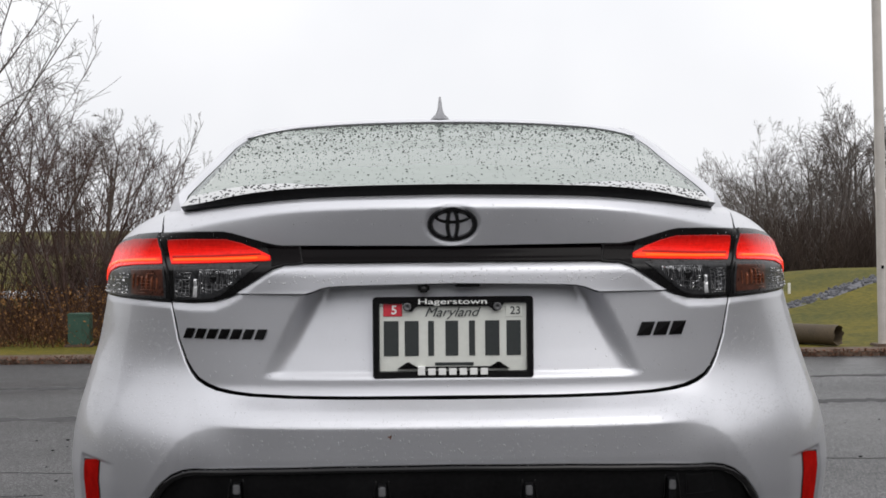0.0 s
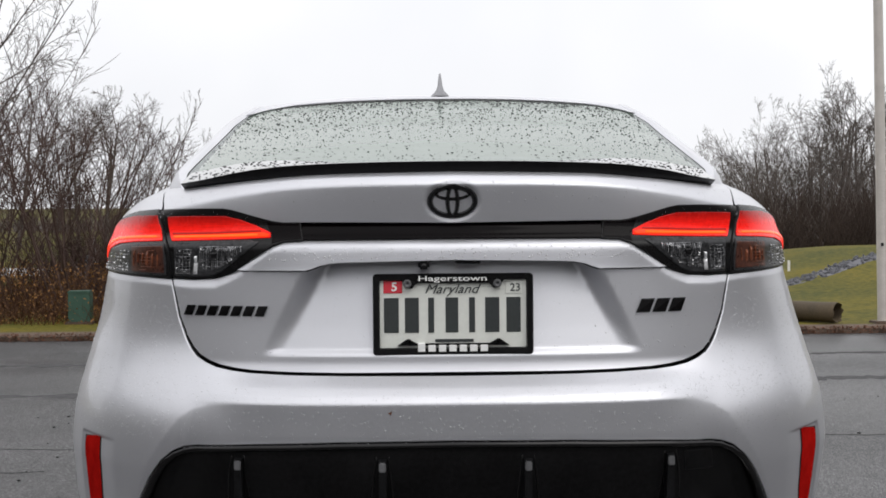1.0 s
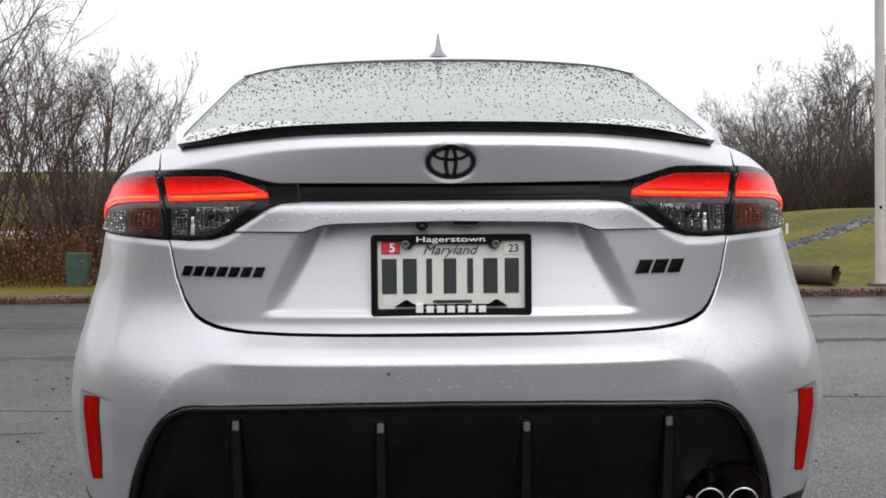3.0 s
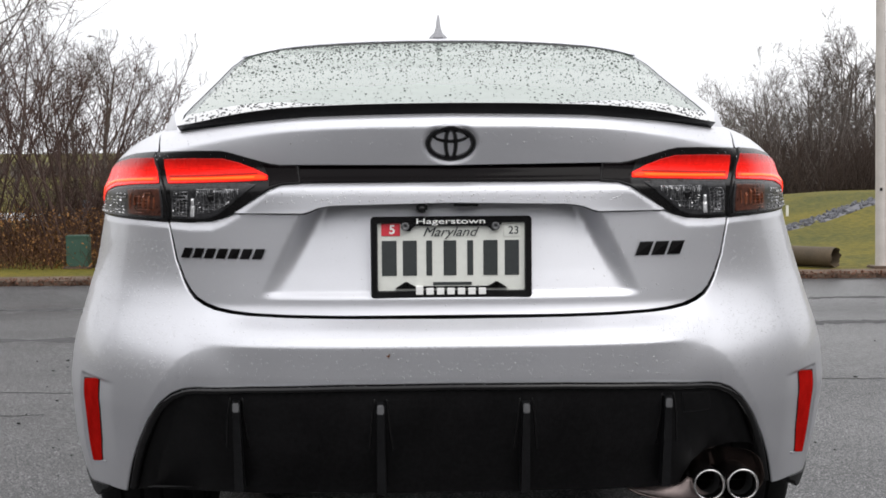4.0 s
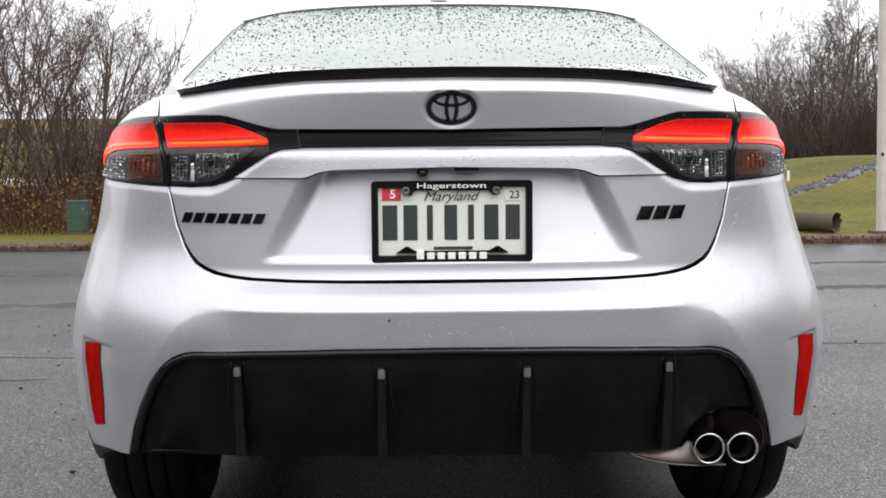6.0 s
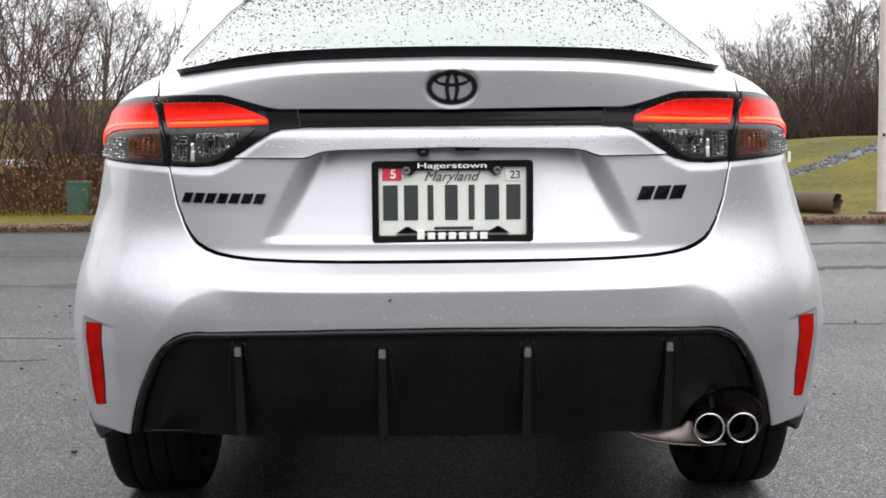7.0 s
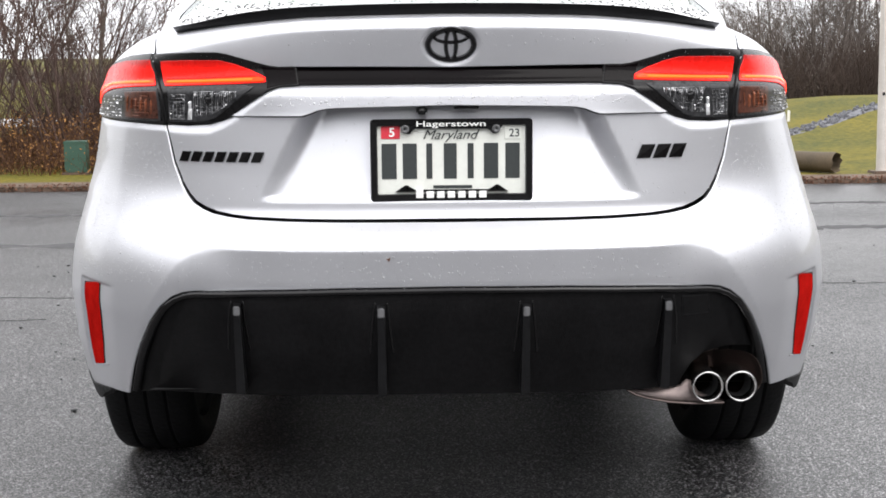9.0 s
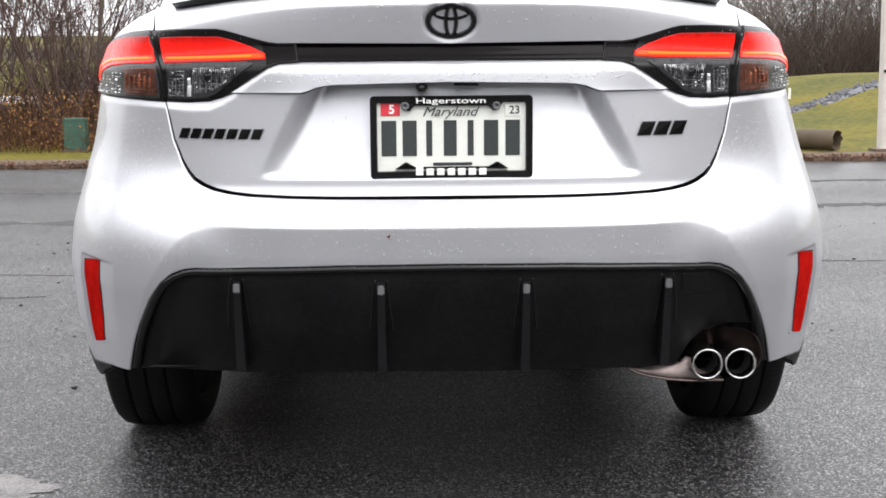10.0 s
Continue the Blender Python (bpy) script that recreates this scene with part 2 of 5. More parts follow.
def lathe_bm(profile, axis_point, axis="x", steps=48):
    """Profile of (along, radius) turned about an axis through axis_point."""
    bm = bmesh.new()
    rings = []
    for a, r in profile:
        ring = []
        for k in range(steps):
            c, s = r * math.cos(math.tau * k / steps), r * math.sin(math.tau * k / steps)
            v = (a, c, s) if axis == "x" else (c, a, s) if axis == "y" else (c, s, a)
            ring.append(bm.verts.new(Vector(axis_point) + Vector(v)))
        rings.append(ring)
    for p, q in zip(rings, rings[1:]):
        for k in range(steps):
            bm.faces.new((p[k], p[(k + 1) % steps], q[(k + 1) % steps], q[k]))
    bmesh.ops.recalc_face_normals(bm, faces=bm.faces[:])
    return bm


def smooth01(t):
    t = min(1.0, max(0.0, t))
    return t * t * (3 - 2 * t)


# ---- the car's body surface: u runs round from the rear's middle to the side, z is height ----
def softened(table, sigma):
    zs = np.arange(0.0, 1.4, 0.002)
    ys = np.interp(zs, [a for a, b in table], [b for a, b in table])
    k = np.exp(-0.5 * (np.arange(-40, 41) * 0.002 / sigma) ** 2)
    return zs, np.convolve(np.pad(ys, 40, mode="edge"), k / k.sum(), mode="valid")


REAR = softened([(0.15, 0.14), (0.22, 0.10), (0.30, 0.075), (0.45, 0.05), (0.57, 0.034), (0.645, 0.008), (0.655, 0.004), (0.663, 0.006), (0.71, 0.078), (0.73, 0.085),
                 (0.80, 0.086), (0.915, 0.084), (0.955, 0.076), (0.966, 0.078), (0.978, 0.095), (1.0, 0.095), (1.068, 0.085), (1.078, 0.088), (1.10, 0.12), (1.115, 0.17), (1.125, 0.26), (1.135, 0.5)], 0.0045)
WIDE = softened([(0.15, 0.855), (0.26, 0.876), (0.32, 0.892), (0.40, 0.9065), (0.52, 0.913), (0.60, 0.902), (0.675, 0.887), (0.735, 0.878), (0.815, 0.857), (0.878, 0.842), (0.94, 0.831),
                 (0.974, 0.828), (1.02, 0.808), (1.05, 0.783), (1.07, 0.758), (1.085, 0.738), (1.105, 0.715), (1.14, 0.66)], 0.008)
DEEP = 0.8
FOLD = ([0, 0.2, 0.32, 0.41, 0.48, 0.585, 0.70, 0.8, 2], [1.082, 1.0815, 1.080, 1.0775, 1.0735, 1.063, 1.047, 1.034, 1.02])
BRINK = ([0, 0.4, 0.6, 0.8, 1.0, 2], [1.101, 1.097, 1.089, 1.0785, 1.0725, 1.07])  # where the lid's rear face turns into its top


def body(u, z):
    s, u = (1 if u >= 0 else -1), abs(u)
    h = u if u < 0.6 else 1 - 0.625 * (1.4 - u) ** 2 if u < 1.4 else 1.0
    y = float(np.interp(z, *REAR)) + DEEP * (1 - math.sqrt(max(0.0, 1 - h ** 3)))
    if z > 0.985:  # the lid's dark lower face ends at a soft crease that sinks towards the lamps
        d = z - float(np.interp(u, *FOLD))
        e = math.sqrt(d * d + 0.000009)
        top = 0.084 + 0.5 * 0.85 * (d + e) + 0.5 * 0.24 * (e - d)
        k = z - float(np.interp(u, *BRINK))
        top += 1.35 * (k + math.sqrt(k * k + 0.000006))
        f = min(1.0, (z - 0.985) / 0.02)
        y += f * (top - float(np.interp(z, *REAR)))
    if u > 1.4:
        y += 1.1 * (u - 1.4)
    drift = 0.0045 * smooth01((u - 0.72) / 0.35) * smooth01((0.90 - z) / 0.12) * (0.35 + 0.65 * smooth01((z - 0.36) / 0.16))
    return Vector((s * h * float(np.interp(z, *WIDE)) + drift, y, z))


def normal_of(surface, u, z):
    e = 0.002
    du, dz = surface(u + e, z) - surface(u - e, z), surface(u, z + e) - surface(u, z - e)
    n = du.cross(dz)
    return n.normalized() if n.length > 1e-12 else Vector((0, -1, 0))


def densify(outline, step=0.012, smooth=True):
    pts = []
    n = len(outline)
    for i in range(n):
        (a, b), (c, d) = outline[i], outline[(i + 1) % n]
        k = max(1, int(math.hypot(c - a, d - b) / step))
        pts += [(a + (c - a) * j / k, b + (d - b) * j / k) for j in range(k)]
    return pts


def patch(name, outline, mat, parent, surface=body, lift=0.0, thick=0.014, step=(0.022, 0.011), label="", rounding=0.0015):
    """A sheet-metal panel cut to an outline in (u, z) that lies on the surface, with turned-in edges."""
    pts = densify(outline)
    bm = bmesh.new()
    face = bm.faces.new([bm.verts.new((u, 0, z)) for u, z in pts])
    bmesh.ops.triangulate(bm, faces=[face], ngon_method="EAR_CLIP")
    us, zs = [p[0] for p in pts], [p[1] for p in pts]
    for k in np.arange(math.floor(min(us) / step[0]) * step[0], max(us), step[0]):
        bmesh.ops.bisect_plane(bm, geom=bm.verts[:] + bm.edges[:] + bm.faces[:], plane_co=(k, 0, 0), plane_no=(1, 0, 0), dist=1e-6)
    for k in np.arange(math.floor(min(zs) / step[1]) * step[1], max(zs), step[1]):
        bmesh.ops.bisect_plane(bm, geom=bm.verts[:] + bm.edges[:] + bm.faces[:], plane_co=(0, 0, k), plane_no=(0, 0, 1), dist=1e-6)
    bmesh.ops.remove_doubles(bm, verts=bm.verts[:], dist=2e-5)
    bmesh.ops.dissolve_degenerate(bm, dist=1e-5, edges=bm.edges[:])
    bm.verts.index_update()
    flat = [(v.co.x, v.co.z) for v in bm.verts]
    norm = [normal_of(surface, *p) for p in flat]
    verts = [surface(*p) + n * lift for p, n in zip(flat, norm)]
    faces = []
    for f in bm.faces:
        ids = [v.index for v in f.verts]
        if f.normal.y > 0:
            ids.reverse()
        faces.append(ids)
    loops = [norm[i] for ids in faces for i in ids]
    sides = {(i, j) for ids in faces for i, j in zip(ids, ids[1:] + ids[:1])}
    rim = []
    corner = np.array(pts)
    nxt = np.roll(corner, -1, axis=0)
    span = nxt - corner
    for e in bm.edges:
        if len(e.link_faces) == 1:
            i, j = (v.index for v in e.verts)
            q = np.array([(flat[i][0] + flat[j][0]) / 2, (flat[i][1] + flat[j][1]) / 2])
            t = np.clip(((q - corner) * span).sum(1) / np.maximum(1e-12, (span * span).sum(1)), 0, 1)
            if np.min(np.linalg.norm(corner + span * t[:, None] - q, axis=1)) < 2e-4:
                rim.append((i, j) if (i, j) in sides else (j, i))
    bm.free()
    out = {}
    for i, j in rim:  # outward in the sheet's own plane
        t = (verts[j] - verts[i]).cross(norm[i])
        if t.length > 1e-12:
            for k in (i, j):
                out[k] = out.get(k, Vector()) + t.normalized()
    ring, deep = {}, []
    for k, t in out.items():
        t, n = t.normalized() if t.length > 1e-9 else Vector((0, 0, 1)), norm[k]
        ring[k] = len(verts)
        a = verts[k]
        verts += [a + t * rounding * 0.7 - n * rounding * 0.3, a + t * rounding - n * rounding, a + t * rounding - n * thick]
        norm += [(n + t).normalized(), t, t]
    for i, j in rim:
        if i in ring and j in ring:
            p, q = ring[i], ring[j]
            for k, ids in enumerate(((i, p, q, j), (p, p + 1, q + 1, q), (p + 1, p + 2, q + 2, q + 1))):
                deep += [len(faces)] if k == 2 else []
                faces.append(list(ids))
                loops += [norm[k] for k in ids]
    me = bpy.data.meshes.new(name)
    me.from_pydata([tuple(v) for v in verts], [], faces)
    me.materials.append(mat)
    me.materials.append(UNDER)
    # The edges' deep sides are coloured dark to stand in for shade in the gaps.
    for k in deep:
        me.polygons[k].material_index = 1
    me.shade_smooth()
    me.normals_split_custom_set([tuple(v) for v in loops])
    ob = new(name, me)
    ob.parent = parent
    return tagged(ob, label)


def both(half):
    """A closed outline from its right half, given from the middle to the middle."""
    return half + [(-u, z) for u, z in reversed(half) if u > 1e-6]


def flip(outline):
    return [(-u, z) for u, z in reversed(outline)]


# ---- the car ----
car = tagged(new("car"), "silver metallic four-door sedan on wet asphalt, tail lamps lit", "car")


BUMP = softened([(0.15, 0.11), (0.25, 0.062), (0.45, 0.016), (0.55, 0.002), (0.60, 0.0), (0.6625, 0.0), (0.676, 0.0105), (0.690, 0.027), (0.711, 0.058), (0.73, 0.078), (0.80, 0.086), (0.915, 0.084), (1.1, 0.08)], 0.002)
CREASE = [(0, 0.666), (0.45, 0.661), (0.535, 0.655), (0.575, 0.645), (0.605, 0.626), (0.644, 0.577), (0.674, 0.534), (0.714, 0.466), (0.75, 0.40), (0.80, 0.31), (0.9, 0.1), (3, -9)]


FLANK = softened([(0.15, 0.11), (0.25, 0.062), (0.45, 0.02), (0.55, 0.003), (0.60, 0.0), (0.64, 0.008), (0.68, 0.032), (0.71, 0.058), (0.76, 0.082), (0.80, 0.086), (0.915, 0.084), (1.1, 0.08)], 0.024)


# The painted panels roll inwards in a bright chamfer under the lamps.
ROLL = np.array([(0, 0.9765), (0.30, 0.976), (0.358, 0.975), (0.402, 0.973), (0.43, 0.965), (0.47, 0.943), (0.517, 0.915), (0.538, 0.906), (0.571, 0.898), (0.629, 0.895), (0.694, 0.8955), (0.813, 0.8985), (1.02, 0.902), (1.22, 0.906), (1.3, 0.908)])
ROLL_WIDTH = ([0.0, 0.34, 0.40, 0.46, 0.52, 0.57, 0.66, 0.70, 0.82, 1.1, 1.28], [0.009, 0.009, 0.011, 0.013, 0.015, 0.019, 0.016, 0.013, 0.013, 0.012, 0.008])


def roll_depth(u, z):
    """How far the skin lies behind the plain body near the lamps' lower edge."""
    a = abs(u)
    if a > 1.4 or z < 0.86:
        return 0.0
    q = np.array((min(a, 1.29), z))
    span = ROLL[1:] - ROLL[:-1]
    t = np.clip(((q - ROLL[:-1]) * span).sum(1) / (span * span).sum(1), 0, 1)
    d = float(np.min(np.linalg.norm(ROLL[:-1] + span * t[:, None] - q, axis=1)))
    w = float(np.interp(a, *ROLL_WIDTH))
    if z > float(np.interp(a, ROLL[:, 0], ROLL[:, 1])):
        return 0.5 * w * max(0.0, 1 - d / 0.008)
    k = w - d
    return 0.25 * (k + math.sqrt(k * k + 0.000004))


def lamp_skin(u, z):
    p = body(u, z)
    p.y += roll_depth(u, z)
    p.y += 0.27 * (z - 0.957) * (1 - 0.4 * smooth01((abs(u) - 0.30) / 0.2))
    return p


def lens_skin(u, z):
    p = body(u, z)
    p.y += roll_depth(u, z) * smooth01((abs(u) - 0.50) / 0.06)
    return p


def bumper_skin(u, z):
    p = body(u, z)
    p.y += roll_depth(u, z)
    a = abs(u)
    f = smooth01((a - 0.43) / 0.17)
    p.y += float(np.interp(z, *BUMP)) * (1 - f) + float(np.interp(z, *FLANK)) * f - float(np.interp(z, *REAR))
    # shallow pocket round the reflector, with a crisp upper edge
    p.y += 0.014 * smooth01((a - 0.78) / 0.09) * smooth01((0.569 - z) / 0.008) * smooth01((z - 0.30) / 0.12) * smooth01((0.985 - a) / 0.035)
    zc = float(np.interp(a, [q[0] for q in CREASE], [q[1] for q in CREASE]))
    slope = (float(np.interp(a + 0.02, [q[0] for q in CREASE], [q[1] for q in CREASE])) - float(np.interp(a - 0.02, [q[0] for q in CREASE], [q[1] for q in CREASE]))) / 0.036
    d = (zc - z) / math.sqrt(1 + slope * slope)
    inside = 0.5 * (d + math.sqrt(d * d + 0.000001))
    p.y += (0.135 + 0.15 * smooth01((a - 0.50) / 0.12)) * min(inside, 0.075)
    return p


def lid_top(u, z):
    p = body(u, z)
    r = math.hypot((p.x - 0.0) / 0.059, (z - 1.0490) / 0.0435)
    p.y += 0.0042 * (1 - smooth01((r - 0.72) / 0.30))
    return p


def lid_skin(u, z):
    p = body(u, z)
    p.y += roll_depth(u, z)
    edge = 0.382 - (z - 0.745) * 0.525
    inside = smooth01((edge + 0.006 - abs(p.x)) / 0.052) * smooth01((z - 0.744) / 0.016)
    p.y += inside * (0.008 + 0.25 * max(0.0, z - 0.75))
    return p


SEAM = [(0.80, 1.039), (0.755, 1.0), (0.718, 0.966), (0.703, 0.93), (0.694, 0.896), (0.676, 0.858), (0.657, 0.821), (0.624, 0.776), (0.606, 0.757), (0.588, 0.743), (0.563, 0.732), (0.535, 0.724), (0.497, 0.7185), (0.452, 0.715), (0.36, 0.7125), (0.25, 0.7115), (0, 0.711)]
LAMP_TOP = [(0, 1.005), (0.371, 1.008), (0.414, 1.008), (0.437, 1.0105), (0.459, 1.0145), (0.527, 1.0285), (0.555, 1.034), (0.582, 1.0375), (0.65, 1.0385), (0.80, 1.039)]
LAMP_LOW = [(0, 0.976), (0.358, 0.975), (0.402, 0.973), (0.43, 0.965), (0.47, 0.943), (0.517, 0.915), (0.538, 0.906), (0.571, 0.898), (0.629, 0.895), (0.694, 0.896)]
LEDGE = [(0.517, 0.9135), (0.428, 0.913), (0.346, 0.913), (0.33, 0.917), (0.312, 0.923), (0.29, 0.9265), (0.265, 0.928), (0, 0.932)]
SKIRT = [(0, 0.5915), (0.24, 0.5895), (0.431, 0.5835), (0.56, 0.5755), (0.59, 0.5705), (0.615, 0.5605), (0.642, 0.540), (0.677, 0.499), (0.713, 0.448), (0.747, 0.392), (0.785, 0.331)]


def inset(points, du, dz):
    return [(u + du, z + dz) for u, z in points]


def garnish_skin(u, z):
    """The strip leans back above its middle."""
    p = body(u, z)
    lean = 0.5 * (z - 0.9905 + math.sqrt((z - 0.9905) ** 2 + 0.00001))
    p.y += 0.42 * lean
    return p


def build_lid():
    upper = patch("trunk_lid", both(inset(LAMP_TOP[:-1], 0, 0.002) + [(0.787, 1.0405), (0.805, 1.05), (0.832, 1.06), (0.862, 1.07), (0.892, 1.077), (0.93, 1.085), (0.95, 1.105), (0.95, 1.133), (0, 1.133)]), SILVER, car, lid_top, step=(0.009, 0.004), label="silver trunk lid with a thin black lip spoiler")
    patch("lid_ledge", both(inset(LAMP_LOW[:5], 0, -0.0015) + [(0.515, 0.9155)] + inset(LEDGE[1:], 0, 0.0022)), SILVER, upper, lamp_skin, step=(0.011, 0.003))
    lower = inset(LEDGE[::-1], 0, -0.0022)[:-1] + [(0.519, 0.9125)] + inset(LAMP_LOW[6:-1], 0, -0.002) + [(0.690, 0.894)] + inset(SEAM[5:], -0.0055, 0.0032)[:-1] + [(0, 0.715)]
    patch("lower_panel", both(lower), SILVER, upper, lid_skin, step=(0.013, 0.0045))
    patch("garnish", both(inset(LAMP_TOP[:2], -0.001, -0.003) + [(0.362, 0.9765), (0, 0.9775)]), GARNISH, upper, garnish_skin, step=(0.022, 0.003), label="gloss black strip across the lid")
    return upper


SPOILER_TOP = ([0, 0.12, 0.15, 0.22, 0.28, 0.34, 0.40, 0.455, 0.50, 0.53, 0.56, 0.577], [1.1295, 1.1287, 1.1283, 1.127, 1.1255, 1.123, 1.118, 1.1112, 1.104, 1.1, 1.0975, 1.0963])


def build_spoiler(lid):
    verts, faces = [], []
    n = 60
    for i in range(n + 1):
        x = -0.577 + 1.154 * i / n
        a = abs(x)
        top = float(np.interp(a, *SPOILER_TOP))
        low = float(np.interp(a, [0, 0.15, 0.22, 0.28, 0.34, 0.40, 0.46, 0.52, 0.56, 0.577], [1.1035, 1.103, 1.1015, 1.101, 1.099, 1.0965, 1.094, 1.0913, 1.091, 1.092]))
        y = 0.124 + DEEP * (1 - math.sqrt(1 - (a / 0.70) ** 3)) * 0.8
        for yy, zz in ((y + 0.05, low - 0.01), (y + 0.006, low), (y, low + 0.3 * (top - low)), (y - 0.004, low + 0.7 * (top - low)), (y - 0.006, top - 0.0008), (y - 0.003, top), (y + 0.12, top + 0.004 + 0.024 * smooth01((a - 0.12) / 0.4)), (y + 0.17, low - 0.01)):
            verts.append((x, yy, zz))
    front = []
    for i in range(n):
        for k in range(7):
            a = i * 8 + k
            (front if k < 4 else faces).append((a, a + 8, a + 9, a + 1))
    faces += [tuple(range(7, -1, -1)), tuple(n * 8 + k for k in range(8))]
    top = mesh_object("spoiler", verts, faces, WET_BLACK, lid, label="gloss black lip spoiler beaded with rain")
    mesh_object("spoiler_face", verts, front, MATT_BLACK, top)
    return top


def ribs(name, cells, mat, parent, surface, lift, label=""):
    """Small raised blocks on the surface, joined: the cut facets inside a lens."""
    verts, faces = [], []
    rise = random.Random(len(cells))
    for u, z, du, dz in cells:
        n = normal_of(surface, u, z)
        k = len(verts)
        for s, t, d in ((-1, -1, 0), (1, -1, 0), (1, 1, 0), (-1, 1, 0), (-0.5, -0.6, 1), (0.6, -0.5, 1), (0.5, 0.6, 1), (-0.6, 0.5, 1)):
            verts.append(surface(u + s * du, z + t * dz) + n * (lift + d * rise.uniform(0.0006, 0.0032)))
        faces += [(k + a, k + b, k + c, k + e) for a, b, c, e in ((4, 5, 6, 7), (0, 1, 5, 4), (1, 2, 6, 5), (2, 3, 7, 6), (3, 0, 4, 7))]
    return mesh_object(name, verts, faces, mat, parent, smooth=False, label=label, kind="stuff" if name == "lens_grid" else "")


LENS_LINE = material("dark_red_rib", (0.06, 0.003, 0.002), 0.2, vary=0.2, spec=0.2, glow=(1.0, 0.008, 0.003), glow_strength=0.34)


def build_lamps(lid):
    rng = random.Random(4)
    inner = LAMP_TOP[1:-1] + [(0.792, 1.037), (0.749, 1.0), (0.712, 0.966), (0.697, 0.93), (0.689, 0.898)] + LAMP_LOW[-2:0:-1]
    red_in = [(0.744, 1.0225), (0.66, 1.023), (0.566, 1.022), (0.52, 1.0140), (0.48, 1.0025), (0.44, 0.988), (0.437, 0.980), (0.50, 0.9772), (0.60, 0.975), (0.703, 0.9735), (0.71, 0.98)]
    bar_in = [(0.703, 0.978), (0.70, 0.9835), (0.60, 0.9845), (0.455, 0.9875), (0.441, 0.985), (0.443, 0.9815), (0.60, 0.9785)]
    core_in = [(0.698, 0.9792), (0.696, 0.9818), (0.60, 0.9825), (0.47, 0.9852), (0.47, 0.9838), (0.60, 0.9808)]
    core_out = [(0.76, 0.9785), (0.86, 0.9777), (0.96, 0.9752), (1.05, 0.968), (1.05, 0.9695), (0.96, 0.9775), (0.86, 0.9805), (0.76, 0.9812)]
    clear_in = [(0.692, 0.966), (0.60, 0.969), (0.463, 0.9705), (0.487, 0.957), (0.53, 0.929), (0.556, 0.912), (0.58, 0.9055), (0.63, 0.9035), (0.681, 0.9035)]
    outer = [(0.806, 1.0385), (0.917, 1.0365), (1.0, 1.030), (1.06, 1.0225), (1.14, 1.008), (1.22, 0.988), (1.27, 0.965), (1.28, 0.94), (1.27, 0.918), (1.22, 0.906), (1.02, 0.902), (0.813, 0.8985), (0.698, 0.8965), (0.705, 0.93), (0.720, 0.966), (0.758, 1.0)]
    red_out = [(0.79, 1.025), (0.917, 1.0245), (1.0, 1.020), (1.06, 1.0145), (1.14, 1.0), (1.21, 0.982), (1.262, 0.962), (1.268, 0.938), (1.255, 0.922), (1.18, 0.924), (1.13, 0.942), (1.06, 0.957), (0.96, 0.967), (0.86, 0.9705), (0.737, 0.9725), (0.757, 1.0)]
    bar_out = [(0.745, 0.977), (0.86, 0.976), (0.97, 0.973), (1.07, 0.963), (1.14, 0.947), (1.19, 0.93), (1.21, 0.932), (1.15, 0.953), (1.08, 0.9695), (0.97, 0.9795), (0.86, 0.9825), (0.748, 0.9835)]
    clear_out = [(0.728, 0.966), (0.86, 0.9645), (0.95, 0.961), (1.05, 0.951), (1.11, 0.938), (1.16, 0.918), (1.13, 0.908), (1.0, 0.906), (0.813, 0.9045), (0.711, 0.903), (0.716, 0.93)]
    for side in (1, -1):
        turn = (lambda o: o) if side > 0 else flip
        lamp = patch("tail_lamp", turn(inner), HOUSING, car, lens_skin, lift=0.001, label="tail lamp half on the lid, red band lit")
        for piece in (patch("red_lens", turn(red_in), RED_LIT, car, lift=0.0035, thick=0.004), patch("light_bar", turn(bar_in), BAR_LIT, car, lift=0.005, thick=0.003), patch("light_core", turn(core_in), CORE, car, lift=0.006, thick=0.002),
                      patch("clear_lens", turn(clear_in), SMOKED, car, lift=0.0025, thick=0.003)):
            piece.parent = lamp
        def grid(cells, mat, lift=0.003, name="lens_grid", label=""):
            return ribs(name, [(side * u, z, du, dz) for u, z, du, dz in cells], mat, lamp, body, lift, label)

        low = lambda u: float(np.interp(u, [0.487, 0.53, 0.556, 0.58, 0.63], [0.957, 0.929, 0.914, 0.908, 0.906]))
        # square mesh outside the bowl: fine bright lines over a dark cavity
        mesh = [(0.637 + 0.0105 * i, 0.932, 0.0008, 0.0235) for i in range(5)] + [(0.658, 0.9085 + 0.0068 * j, 0.023, 0.0007) for j in range(8)]
        grid(mesh, RIB)
        grid([(0.6415 + 0.0105 * i + rng.uniform(-0.002, 0.002), 0.912 + 0.0068 * j + rng.uniform(-0.001, 0.001), rng.uniform(0.0014, 0.0038), rng.uniform(0.0006, 0.0016)) for i in range(4) for j in range(7) if rng.random() < 0.55], FACET, 0.0032)
        grid([(0.656, 0.9075, 0.022, 0.0016)], RIB, 0.0036, "bowl_foot")
        # upright flutes across the inner half, broken by two thin shelves
        flutes = []
        for i in range(23):
            u = 0.505 + 0.0048 * i
            foot = low(u) + 0.006
            if foot < 0.957:
                flutes.append((u, (0.9625 + foot) / 2, 0.0007 + 0.0006 * (i % 3 == 0) + 0.0004 * (i % 5 == 0), (0.9625 - foot) / 2))
        grid(flutes, RIB)
        grid([(0.575, 0.9325, 0.036, 0.0008), (0.583, 0.9225, 0.028, 0.0007), (0.568, 0.9605, 0.045, 0.0008)], RIB, 0.0036)
